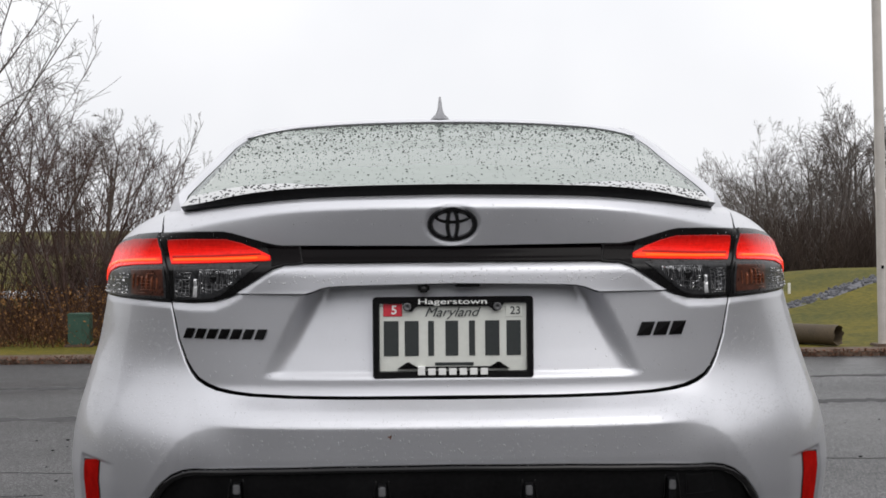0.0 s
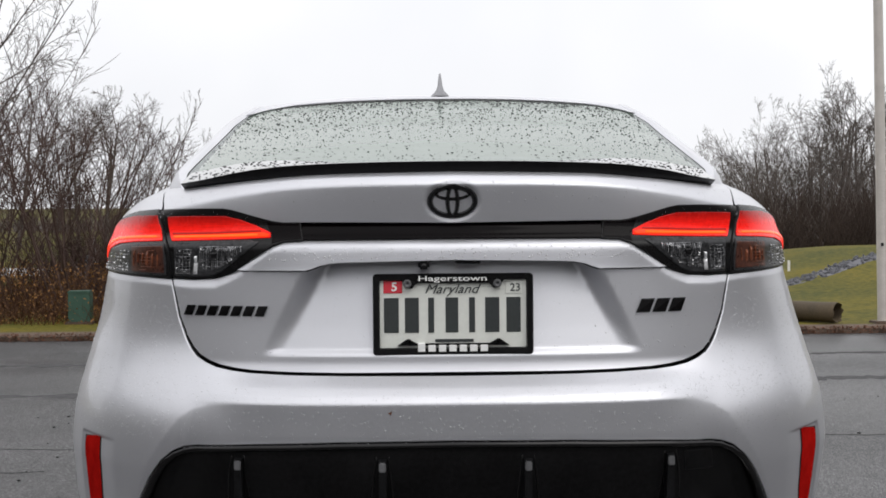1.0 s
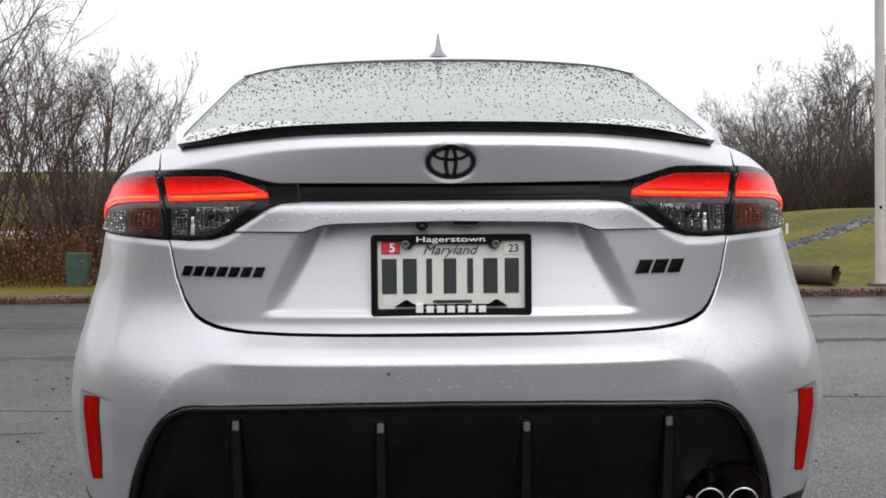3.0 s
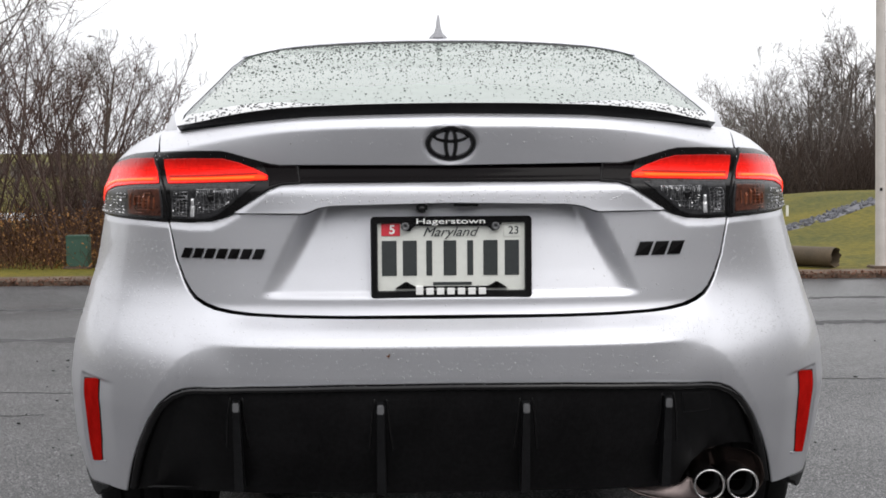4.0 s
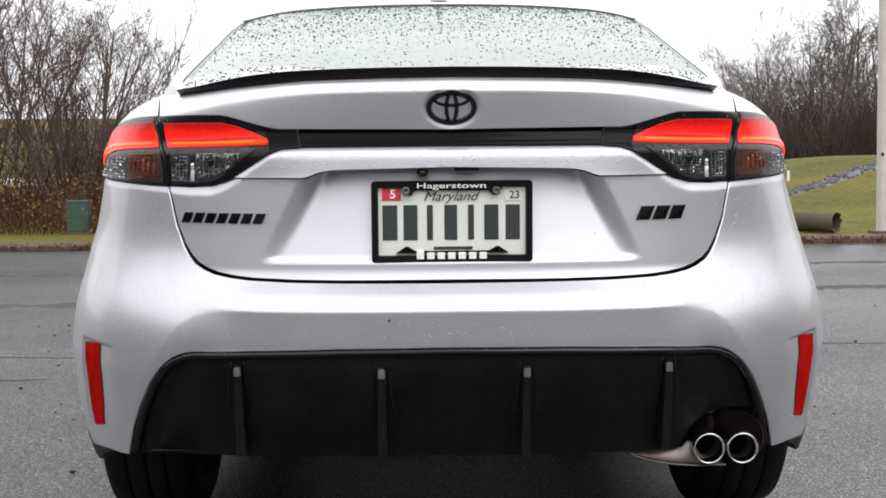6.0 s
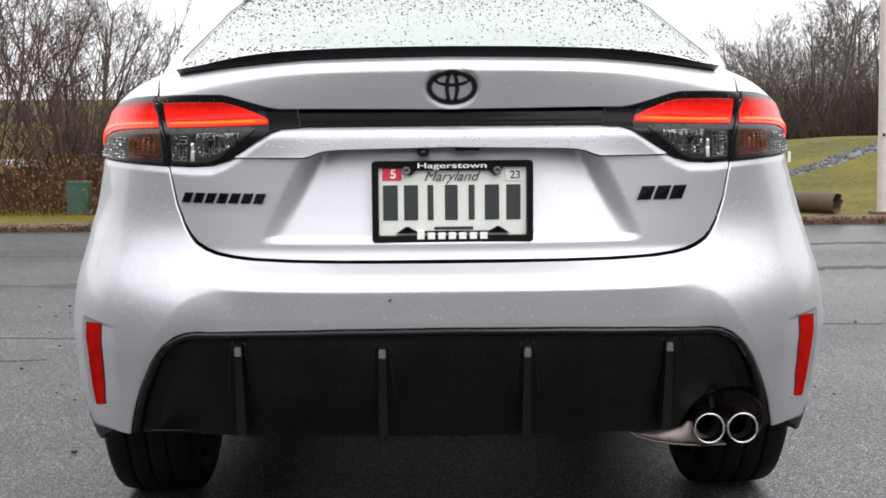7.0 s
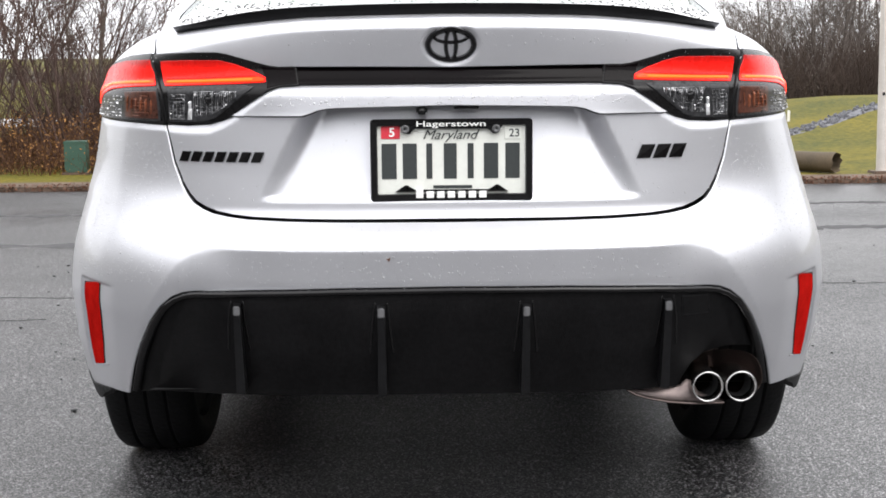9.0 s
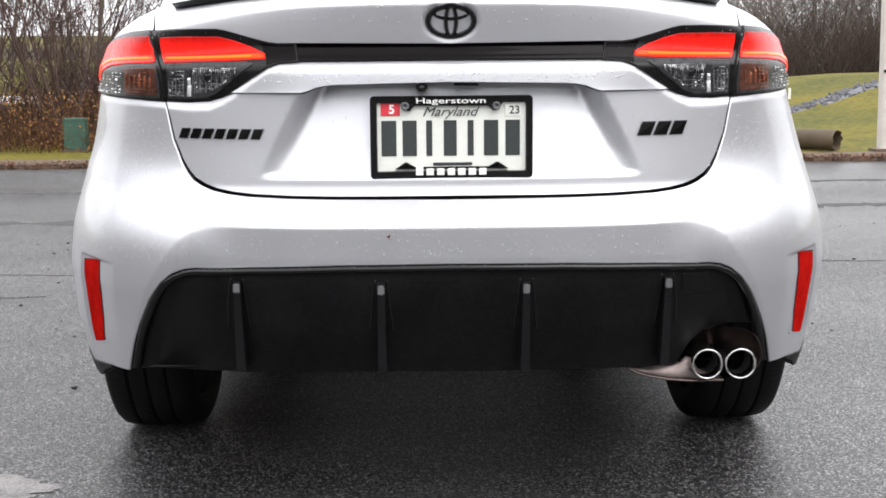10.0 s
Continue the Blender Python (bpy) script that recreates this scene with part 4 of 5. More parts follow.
def build_flanks():
    top = [(0.963, 1.105), (0.944, 1.085), (0.906, 1.077), (0.876, 1.07), (0.846, 1.06), (0.819, 1.05), (0.803, 1.0412), (0.917, 1.039), (1.0, 1.0325), (1.06, 1.025), (1.14, 1.0105), (1.22, 0.9905), (1.275, 0.9665), (1.285, 0.94), (1.275, 0.916), (1.225, 0.904), (1.30, 0.882), (1.425, 0.722), (1.388, 0.552)]
    arch = [(1.4 + (0.98 + 0.36 * math.cos(a) - 0.87) / 1.1, 0.318 + 0.36 * math.sin(a)) for a in np.linspace(math.pi * 0.75, 0, 12)]
    for s in (1, -1):
        turn = (lambda o: o) if s > 0 else flip
        patch("quarter_panel", turn(top + arch + [(2.0, 0.2), (2.6, 0.2), (2.6, 1.125), (0.966, 1.125)]), SILVER, car, step=(0.045, 0.014))
        verts, faces = [], []
        secs = [(2.15, 1), (3.2, 1), (3.7, 0.99), (4.1, 0.95), (4.4, 0.86), (4.58, 0.70), (4.63, 0.45), (4.635, 0.0)]
        for y, f in secs:
            top_z = float(np.interp(y, [2.1, 3.6, 4.4, 4.63], [1.08, 1.04, 0.86, 0.70]))
            for x, z in ((0.0, top_z + 0.02), (0.45, top_z + 0.01), (0.70, top_z - 0.01), (0.80, top_z - 0.07), (0.89, min(0.7, top_z - 0.12)), (0.90, 0.5), (0.88, 0.22), (0.0, 0.2)):
                verts.append((s * x * f, y, z))
        for i in range(len(secs) - 1):
            for k in range(7):
                a = i * 8 + k
                faces.append((a, a + 8, a + 9, a + 1))
        mesh_object("front_body", verts, faces, SILVER, car)
    mesh_object("underbody", [(x, y, z) for y, z in ((0.16, 0.36), (0.45, 0.30), (0.75, 0.22), (1.3, 0.16), (4.3, 0.15), (4.5, 0.13), (4.53, 0.30)) for x in (-0.62, 0.62)], [(2 * i, 2 * i + 1, 2 * i + 3, 2 * i + 2) for i in range(6)], UNDER, car, smooth=False)
    mesh_object("inner_shell", [(x, y, z) for y, z in ((0.20, 0.36), (0.22, 0.70), (0.24, 1.05), (0.5, 1.09), (1.3, 1.12), (2.2, 1.0), (3.6, 1.0)) for x in (-0.52, -0.3, 0.3, 0.52)], [(4 * i + k, 4 * i + k + 1, 4 * i + k + 5, 4 * i + k + 4) for i in range(6) for k in range(3)], UNDER, car, smooth=False)
    verts = [(f * x, y, z) for y, x, z in ((0.22, 0.36, 1.085), (0.30, 0.50, 1.097), (0.40, 0.575, 1.103), (0.50, 0.615, 1.107), (0.62, 0.635, 1.108)) for f in (-1, -0.5, 0, 0.5, 1)]
    mesh_object("rear_deck", verts, [(5 * i + k, 5 * i + k + 1, 5 * i + k + 6, 5 * i + k + 5) for i in range(4) for k in range(4)], SILVER, car)
    for s in (1, -1):  # unseen sills and front apron, added to keep light from under the car
        part("sill_light_block", box_bm(min(s * 0.60, s * 0.86), max(s * 0.60, s * 0.86), 1.36, 3.30, 0.14, 0.30, 0.03), UNDER, car)
        part("apron_light_block", box_bm(min(s * 0.55, s * 0.80), max(s * 0.55, s * 0.80), 4.08, 4.42, 0.13, 0.34, 0.03), UNDER, car)
    part("wheel_well", box_bm(-0.80, 0.80, 0.62, 1.34, 0.60, 0.70, 0.01), UNDER, car)
    part("seat_backrest", box_bm(-0.55, 0.55, 1.35, 1.5, 0.6, 1.13, 0.04), UNDER, car)


lid = build_lid()
build_spoiler(lid)
build_lamps(lid)
bumper = build_bumper()
build_diffuser(bumper)
build_exhaust()
build_flanks()
build_greenhouse()
for wx in (-0.748, 0.748):
    for wy in (0.985, 3.68):
        build_wheel(wx, wy)


# ---- emblem, badges and number plate ----
def ellipse_ring(name, cx, cz, a, b, band, depth, mat, parent, y, lean=0.0, steps=56):
    verts, faces = [], []
    for k in range(steps):
        c, s = math.cos(math.tau * k / steps), math.sin(math.tau * k / steps)
        for f, d in ((1, 0.0), (1 - 0.25 * band / a, -depth), (1 - 0.75 * band / a, -depth), (1 - band / a, 0.0)):
            bb = b - (1 - f) * a
            x, z = a * f * c, bb * s
            verts.append((cx + x, y + d + lean * z, cz + z))
    for k in range(steps):
        for j in range(3):
            p, q = 4 * k + j, 4 * ((k + 1) % steps) + j
            faces.append((p, p + 1, q + 1, q))
    return mesh_object(name, verts, faces, mat, parent)


emblem = ellipse_ring("emblem", 0.0006, 1.048, 0.0500, 0.0345, 0.0114, 0.007, GLOSS_BLACK, car, 0.0955, -0.28)
tagged(emblem, "black oval emblem of three rings")
ellipse_ring("emblem_ring", 0.0006, 1.064, 0.0375, 0.0165, 0.0098, 0.006, GLOSS_BLACK, emblem, 0.0955, -0.28)
ellipse_ring("emblem_ring", 0.0006, 1.048, 0.0142, 0.0325, 0.0088, 0.0065, GLOSS_BLACK, emblem, 0.0955, -0.28)


def badge(x0, z0, height, strokes, label):
    """A nameplate drawn as plain slanting bars: (left, right, low, high) in parts of its height."""
    for k, (a, b, c, d) in enumerate(strokes):
        bm = bmesh.new()
        rings = []
        for off, dy in ((0.0, 0.002), (0.0, -0.0025), (0.0012, -0.0042)):
            ring = []
            for fx, fz, sx, sz in ((a, c, 1, 1), (b, c, -1, 1), (b, d, -1, -1), (a, d, 1, -1)):
                z = z0 + fz * height + sz * off
                x = x0 + fx * height + sx * off + (z - z0) * 0.42
                u = x / float(np.interp(z, *WIDE))
                ring.append(bm.verts.new((x, lid_skin(u, z).y + dy, z)))
            rings.append(ring)
        bm.faces.new(rings[-1])
        for p, q in zip(rings, rings[1:]):
            for i in range(4):
                bm.faces.new((p[i], p[(i + 1) % 4], q[(i + 1) % 4], q[i]))
        bmesh.ops.recalc_face_normals(bm, faces=bm.faces[:])
        part("badge_bar", bm, GLOSS_BLACK, lid, label if k == 0 else "")


badge(-0.549, 0.8235, 0.0205, [(0.05 + 1.25 * k, 0.05 + 1.25 * k + 0.94, 0, 1) for k in range(7)], "black nameplate drawn as slanting bars")
badge(0.365, 0.8245, 0.0275, [(1.24 * k, 1.24 * k + 1.04, 0, 1) for k in range(3)], "black trim badge drawn as slanting bars")

PLATE_WHITE = material("number_plate_white", (0.72, 0.73, 0.68), 0.4, vary=0.04, scale=20)
INK = material("dark_ink", (0.03, 0.035, 0.035), 0.5, vary=0.1)
STICKER = material("red_sticker", (0.62, 0.03, 0.05), 0.5, vary=0.1)
STICKER_LETTER = material("white_print", (0.85, 0.85, 0.83), 0.5, vary=0.03)

plate = part("license_plate", box_bm(-0.1525, 0.1525, 0.095, 0.097, 0.7505, 0.9045, 0.0), PLATE_WHITE, car, "white number plate in a black dealer frame")


def plate_bar(x0, x1, z0, z1, mat, name="plate_bar", lift=0.0):
    part(name, box_bm(x0, x1, 0.0935 - lift, 0.0955, z0, z1, 0.0006, 1), mat, plate)


def build_frame():
    outer, inner = [], []
    for k in range(64):
        a = math.tau * k / 64
        c, s = math.cos(a), math.sin(a)
        outer.append((0.150 * (1 if c > 0 else -1) + 0.0075 * c, 0.8266 + 0.0725 * (1 if s > 0 else -1) + 0.0075 * s))
        inner.append((0.141 * (1 if c > 0 else -1) + 0.003 * c, 0.827 + 0.0632 * (1 if s > 0 else -1) + 0.003 * s))
    verts, faces = [], []
    for (a, b), (c, d) in zip(outer, inner):
        verts += [(a, 0.099, b), (a, 0.088, b), (a * 0.988, 0.0855, 0.8266 + (b - 0.8266) * 0.976), (c * 1.01, 0.0865, 0.8266 + (d - 0.8266) * 1.02), (c, 0.0945, d)]
    for k in range(64):
        for j in range(4):
            p, q = 5 * k + j, 5 * ((k + 1) % 64) + j
            faces.append((p, p + 1, q + 1, q))
    fr = mesh_object("plate_frame", verts, faces, MATT_BLACK, plate, label="black plastic dealer frame with white lettering")
    # wide tabs of the frame at the middle of its upper and lower sides
    for pts in ([(-0.100, 0.890), (-0.090, 0.878), (-0.086, 0.8745), (-0.080, 0.8745), (-0.076, 0.880), (-0.070, 0.8845), (0.070, 0.8835), (0.076, 0.879), (0.080, 0.8745), (0.086, 0.8745), (0.090, 0.878), (0.100, 0.890)],
                [(-0.110, 0.762), (-0.098, 0.770), (-0.091, 0.7745), (-0.086, 0.7745), (-0.081, 0.771), (-0.072, 0.766), (0.072, 0.766), (0.081, 0.771), (0.086, 0.7745), (0.091, 0.7745), (0.098, 0.770), (0.110, 0.762)]):
        bm = bmesh.new()
        rings = [[bm.verts.new((x, y, z + 0.0035)) for x, z in pts] for y in (0.0945, 0.0875)]
        bm.faces.new(rings[1])
        for k in range(len(pts)):
            j = (k + 1) % len(pts)
            bm.faces.new((rings[0][k], rings[0][j], rings[1][j], rings[1][k]))
        bmesh.ops.recalc_face_normals(bm, faces=bm.faces[:])
        part("frame_tab", bm, MATT_BLACK, plate)
    for x, z in ((-0.0898, 0.8872), (0.087, 0.8868), (-0.087, 0.7722), (0.0865, 0.7722)):
        big = z > 0.8
        part("screw", lathe_bm([(0.0885, 0.0), (0.083, 0.004), (0.082, 0.0078 if big else 0.004), (0.089, 0.0085 if big else 0.0045)], (x, 0, z), "y", 16), FIN_GREY if big else MATT_BLACK, plate, smooth=True)


def lettering(name, words, size, x, z, y, mat, parent, bold=0.0, shear=0.0, wide=1.0):
    cu = bpy.data.curves.new(name, "FONT")
    cu.body, cu.size, cu.align_x, cu.align_y = words, size, "CENTER", "CENTER"
    cu.extrude, cu.offset, cu.shear = 0.0004, bold, shear
    ob = bpy.data.objects.new(name, cu)
    scene.collection.objects.link(ob)
    me = bpy.data.meshes.new_from_object(ob.evaluated_get(bpy.context.evaluated_depsgraph_get()))
    bpy.data.objects.remove(ob)
    me.materials.append(mat)
    ob = new(name, me)
    ob.matrix_basis = pose(x, y, z, 90, 0, 0) @ Matrix.Diagonal((wide, 1, 1, 1))
    ob.parent = parent
    return ob


build_frame()
# the registration characters stand as plain dark bars
for x0, x1 in ((-0.136, -0.107), (-0.095, -0.0675), (-0.049, -0.0375), (-0.015, 0.010), (0.0313, 0.043), (0.063, 0.091), (0.105, 0.133)):
    plate_bar(x0, x1, 0.7905, 0.8592, INK, "character_bar")
plate_bar(-0.1367, -0.0998, 0.8683, 0.8928, STICKER, "month_sticker", 0.0002)
plate_bar(0.1032, 0.1352, 0.8662, 0.889, PLATE_WHITE, "year_sticker", 0.0002)
lettering("sticker_digit", "5", 0.024, -0.1155, 0.8803, 0.0926, STICKER_LETTER, plate, 0.0006)
lettering("sticker_digits", "23", 0.0215, 0.1225, 0.8778, 0.0926, INK, plate, 0.0002)
lettering("state_name", "Maryland", 0.026, -0.004, 0.8755, 0.0928, INK, plate, 0.0, 0.4, 1.1)
lettering("town_name", "Hagerstown", 0.0150, -0.001, 0.8968, 0.0845, STICKER_LETTER, plate, 0.0001, 0, 1.85)
for k in range(7):
    plate_bar(-0.070 + 0.0205 * k, -0.0555 + 0.0205 * k, 0.7535, 0.7705 if k == 0 else 0.7665, STICKER_LETTER, "dealer_name_bar", 0.0085)
plate_bar(-0.036, 0.040, 0.7715, 0.7775, INK, "plate_word_bar")

# reversing camera and latch under the ledge
camera_eye = part("reversing_camera", box_bm(-0.068, -0.046, 0.074, 0.12, 0.9155, 0.932, 0.004), MATT_BLACK, lid)
part("camera_lens", lathe_bm([(0.0735, 0.0), (0.0725, 0.004), (0.0745, 0.006)], (-0.057, 0, 0.921), "y", 16), GLOSS_BLACK, camera_eye, smooth=True)
part("latch_button", box_bm(0.004, 0.054, 0.079, 0.12, 0.9255, 0.931, 0.002), GLOSS_BLACK, lid)

# ---- ground ----
def lawn_height(x, y):
    d = y - 8.9
    left = 0.07 + 0.012 * max(0, d)
    crest = float(np.interp(x, [0, 4.5, 5.3, 5.9, 6.35, 7.0, 8, 12, 30], [0.10, 0.19, 0.27, 0.38, 0.47, 0.53, 0.555, 0.57, 0.45]))
    up = smooth01(min(1.0, max(0.0, d) / 8.6) * 0.94 + 0.0)
    right = 0.07 + crest * (0.5 * up + 0.5 * min(1, max(0, d) / 8.6))
    if d > 9.5:
        right -= (0.75 * crest + 0.8) * smooth01((d - 9.5) / 16)
    f = smooth01((x + 1.0) / 3.0)
    h = left * (1 - f) + right * f
    h += 0.03 * noise.noise(Vector((x * 0.4, y * 0.4, 0))) * smooth01(d / 3)
    if d > 120:
        h += (d - 120) * 0.006
    return h


def build_ground():
    xs = [-1500, -600, -250, -120, -70, -45] + list(np.arange(-32, 33, 0.8)) + [45, 70, 120, 250, 600, 1500]
    ys = [8.88, 9.0, 9.2, 9.5] + list(np.arange(10, 30, 0.6)) + [31, 34, 38, 44, 52, 64, 80, 110, 160, 260, 500, 900, 1600]
    verts = [(x, y, lawn_height(x, y)) for y in ys for x in xs]
    n = len(xs)
    faces = [(i * n + k, i * n + k + 1, i * n + n + k + 1, i * n + n + k) for i in range(len(ys) - 1) for k in range(n - 1)]
    tagged(mesh_object("ground", verts, faces, LAWN, kind="structure"), "olive winter grass rising behind the kerb", "lawn")
    bm = bmesh.new()
    bmesh.ops.create_grid(bm, x_segments=8, y_segments=8, size=1)
    bmesh.ops.transform(bm, matrix=Matrix.LocRotScale((0, -791.2, 0), None, (1500, 800, 1)), verts=bm.verts)
    road = tagged(part("road", bm, ASPHALT, None), "wet grey asphalt of the parking lot", "asphalt", kind="structure")
    # cracks and an old sealed joint that wander across the lot
    for name, mat, y, lean, width, seed, x0, x1 in (("crack", TAR, 3.33, 0.03, 0.005, 3, -4.2, -0.5), ("crack", TAR, 3.36, 0.05, 0.006, 8, 0.3, 4.2), ("crack", TAR, 2.66, -0.05, 0.0035, 12, -3.0, -1.62), ("sealed_joint", OLD_SEAL, 5.3, 0.09, 0.16, 5, -7.0, 7.0), ("sealed_joint", OLD_SEAL, 6.9, 0.05, 0.10, 9, -8.0, 8.0)):
        verts, faces = [], []
        steps = int((x1 - x0) / 0.035)
        for i in range(steps + 1):
            x = x0 + (x1 - x0) * i / steps
            c = y + lean * x + 0.07 * noise.noise(Vector((x * 1.7, seed, 0))) + 0.025 * noise.noise(Vector((x * 9, seed, 2)))
            w = width * max(0.04, 0.55 + 1.1 * noise.noise(Vector((x * 3.1, seed, 5))) + 0.6 * noise.noise(Vector((x * 19, seed, 7))))
            w *= min(1.0, i / 6, (steps - i) / 6)
            verts += [(x, c - w, 0.001), (x, c, 0.0035), (x, c + w, 0.001)]
        for i in range(steps):
            for k in (0, 1):
                a = 3 * i + k
                faces.append((a, a + 3, a + 4, a + 1))
        mesh_object(name, verts, faces, mat, road)
    verts, faces = [], []
    for i in range(241):
        x = -60 + i * 0.5
        j = 0.008 * noise.noise(Vector((x * 0.7, 0, 3)))
        verts += [(x, 8.74 + j, -0.02), (x, 8.75 + j, 0.045 + j), (x, 8.78, 0.062 + j), (x, 8.90, 0.072)]
    for i in range(240):
        for k in range(3):
            a = 4 * i + k
            faces.append((a, a + 1, a + 5, a + 4)[::-1])
    tagged(mesh_object("kerb", verts, faces, KERB, kind="structure", smooth=False), "low kerb buried in dead leaves", "kerb")


build_ground()


# ---- trees ----
def branch(limbs, p, way, length, radius, level, levels, rng, params):
    """A tapered, wandering limb with side limbs of its own; limbs[0] is the trunk, limbs[1] the crown."""
    verts, faces = limbs[0 if level == 0 else 1]
    sides = 6 if level == 0 else 4 if level == 1 else 3
    steps = max(3, params["steps"] - 2 * level)
    ring_before = None
    seg = length / steps
    points = []
    for i in range(steps + 1):
        t = i / steps
        r = radius * (1 - 0.8 * t) + params["tip"]
        side = way.orthogonal().normalized()
        other = way.cross(side)
        k = len(verts)
        for s in range(sides):
            a = math.tau * s / sides
            verts.append(p + side * (r * math.cos(a)) + other * (r * math.sin(a)))
        if ring_before is not None:
            for s in range(sides):
                faces.append((ring_before + s, ring_before + (s + 1) % sides, k + (s + 1) % sides, k + s))
        ring_before = k
        points.append((p.copy(), way.copy(), t, r))
        way = (way + Vector((rng.uniform(-1, 1), rng.uniform(-1, 1), rng.uniform(-0.8, 0.9))) * (params["wander"] * (0.5 if level == 0 else 1)) + Vector((0, 0, params["lift"]))).normalized()
        p = p + way * seg
    if level + 1 < levels:
        count = params["count"][level]
        for c in range(count):
            t = params["bare"][level] + (1 - params["bare"][level]) * (c + rng.random()) / count
            q, w, tt, r = points[min(steps, int(t * steps))]
            a = rng.uniform(0, math.tau)
            side = w.orthogonal().normalized()
            out = (side * math.cos(a) + w.cross(side) * math.sin(a))
            spread = rng.uniform(*params["angle"])
            d = (w * math.cos(spread) + out * math.sin(spread)).normalized()
            branch(limbs, q, d, length * rng.uniform(*params["ratio"][level]) * (1.15 - 0.55 * t), max(r * 0.45, params["tip"]), level + 1, levels, rng, params)


WOOD = dict(steps=11, tip=0.005, wander=0.075, lift=0.018, count=[8, 5, 4, 4], bare=[0.25, 0.22, 0.15, 0.1], angle=(0.42, 1.05), ratio=[(0.55, 0.85), (0.48, 0.70), (0.45, 0.65), (0.4, 0.6)])
SHRUB = dict(steps=12, tip=0.0014, wander=0.036, lift=0.016, count=[8, 5, 4], bare=[0.25, 0.2, 0.2], angle=(0.35, 0.85), ratio=[(0.32, 0.62), (0.35, 0.6), (0.3, 0.5)])


def tree(name, seed, height, stems, lean, params, levels, radius, mat, label, group):
    r = random.Random(seed)
    limbs = [([], []), ([], [])]
    for s in range(stems):
        a = math.tau * (s + r.random()) / stems
        w = Vector((math.cos(a) * lean * r.uniform(0.2, 1), math.sin(a) * lean * r.uniform(0.2, 1), 1)).normalized()
        foot = Vector((math.cos(a), math.sin(a), 0)) * (0.085 * (stems > 1) * height * r.random())
        branch(limbs, foot + Vector((0, 0, -0.1)), w, height * r.uniform(0.65, 1.0), radius * r.uniform(0.6, 1), 0, levels, r, params)
    top = tagged(new(name), label, "shrub" if stems > 1 else "tree", group)
    mesh_object("trunk", *limbs[0], mat, top)
    mesh_object("crown", *limbs[1], mat, top)
    return top


def plant(kinds, spots, sink=0.0):
    for k, (x, y, s, a) in enumerate(spots):
        m = pose(x, y, lawn_height(x, y) - sink, 0, 0, a)
        ob = kinds[k] if k < len(kinds) else copy_thing(kinds[k % len(kinds)], m)
        ob.matrix_basis = m
        ob.scale = (s, s, s)


shrubs = [tree("bare_shrub", 20 + k, 2.95, 7, 0.88, SHRUB, 4, 0.018, TWIG, "leafless multi-stemmed shrub with thin brown twigs", "bare shrubs behind the kerb") for k in range(4)]
plant(shrubs, [(-3.62, 10.6, 1.0, 0), (-3.3, 11.3, 0.70, 80), (-4.75, 11.2, 0.9, 150), (-4.15, 12.2, 1.0, 200), (-5.7, 12.4, 1.1, 30), (-6.6, 14.5, 1.3, 310)])

woods = [tree("bare_tree", 40 + k, 7.6, 1, 0.12, WOOD, 5, 0.15, BARK, "tall leafless tree at the edge of the woods", "bare trees of the woods") for k in range(4)]
wr = random.Random(3)
spots = [(22.7, 78, 0.92, 0), (26.4, 80, 1.0, 120), (28.6, 82, 1.28, 40), (19.9, 79, 0.76, 200), (31.2, 80, 1.05, 300), (24.6, 88, 0.92, 75), (30.0, 90, 1.2, 160), (33.5, 84, 1.25, 250), (22.4, 91, 0.85, 20), (27.6, 85, 1.22, 210), (30.6, 86, 1.38, 15), (32.4, 88, 1.42, 95), (25.2, 84, 1.0, 330)]
for k in range(16):
    a = 0.25 + 0.16 * ((k * 0.618) % 1.0)
    far = 92 + 22 * ((k * 0.37) % 1.0)
    spots.append((a * far, far, (0.75 + 1.6 * (a - 0.25)) * far / 95 * wr.uniform(0.8, 1.1), 97 * k))
plant(woods, spots, 0.3)
# a young tree whose twigs hang in beside the shrubs
YOUNG = dict(steps=12, tip=0.0016, wander=0.05, lift=0.01, count=[13, 8, 5, 3], bare=[0.2, 0.15, 0.15, 0.2], angle=(0.5, 1.15), ratio=[(0.35, 0.55), (0.35, 0.55), (0.32, 0.5), (0.3, 0.5)])
plant([tree("young_tree", 61, 7.0, 1, 0.08, YOUNG, 5, 0.05, BARK, "slender leafless young tree beside the shrubs", "")], [(-5.75, 13.2, 1.0, 70)], 0.1)
# far trees over the field behind the shrubs
for k, spot in enumerate([(-24.5, 62, 0.75, 10), (-9.0, 33, 0.52, 40), (-10.6, 36, 0.58, 130), (-12.2, 35, 0.62, 220), (-8.4, 39, 0.50, 310), (-11.6, 43, 0.70, 75)]):
    plant([copy_thing(woods[(k + 1) % 4], pose(0, 0, 0))], [spot], 0.3)
for k in range(14):
    c = copy_thing(woods[k % 4], pose(0, 0, 0))
    plant([c], [(-12 - 4.2 * k * 0.75 - wr.random() * 2, wr.uniform(85, 120), wr.uniform(0.35, 0.6), 50 * k)], 0.3)


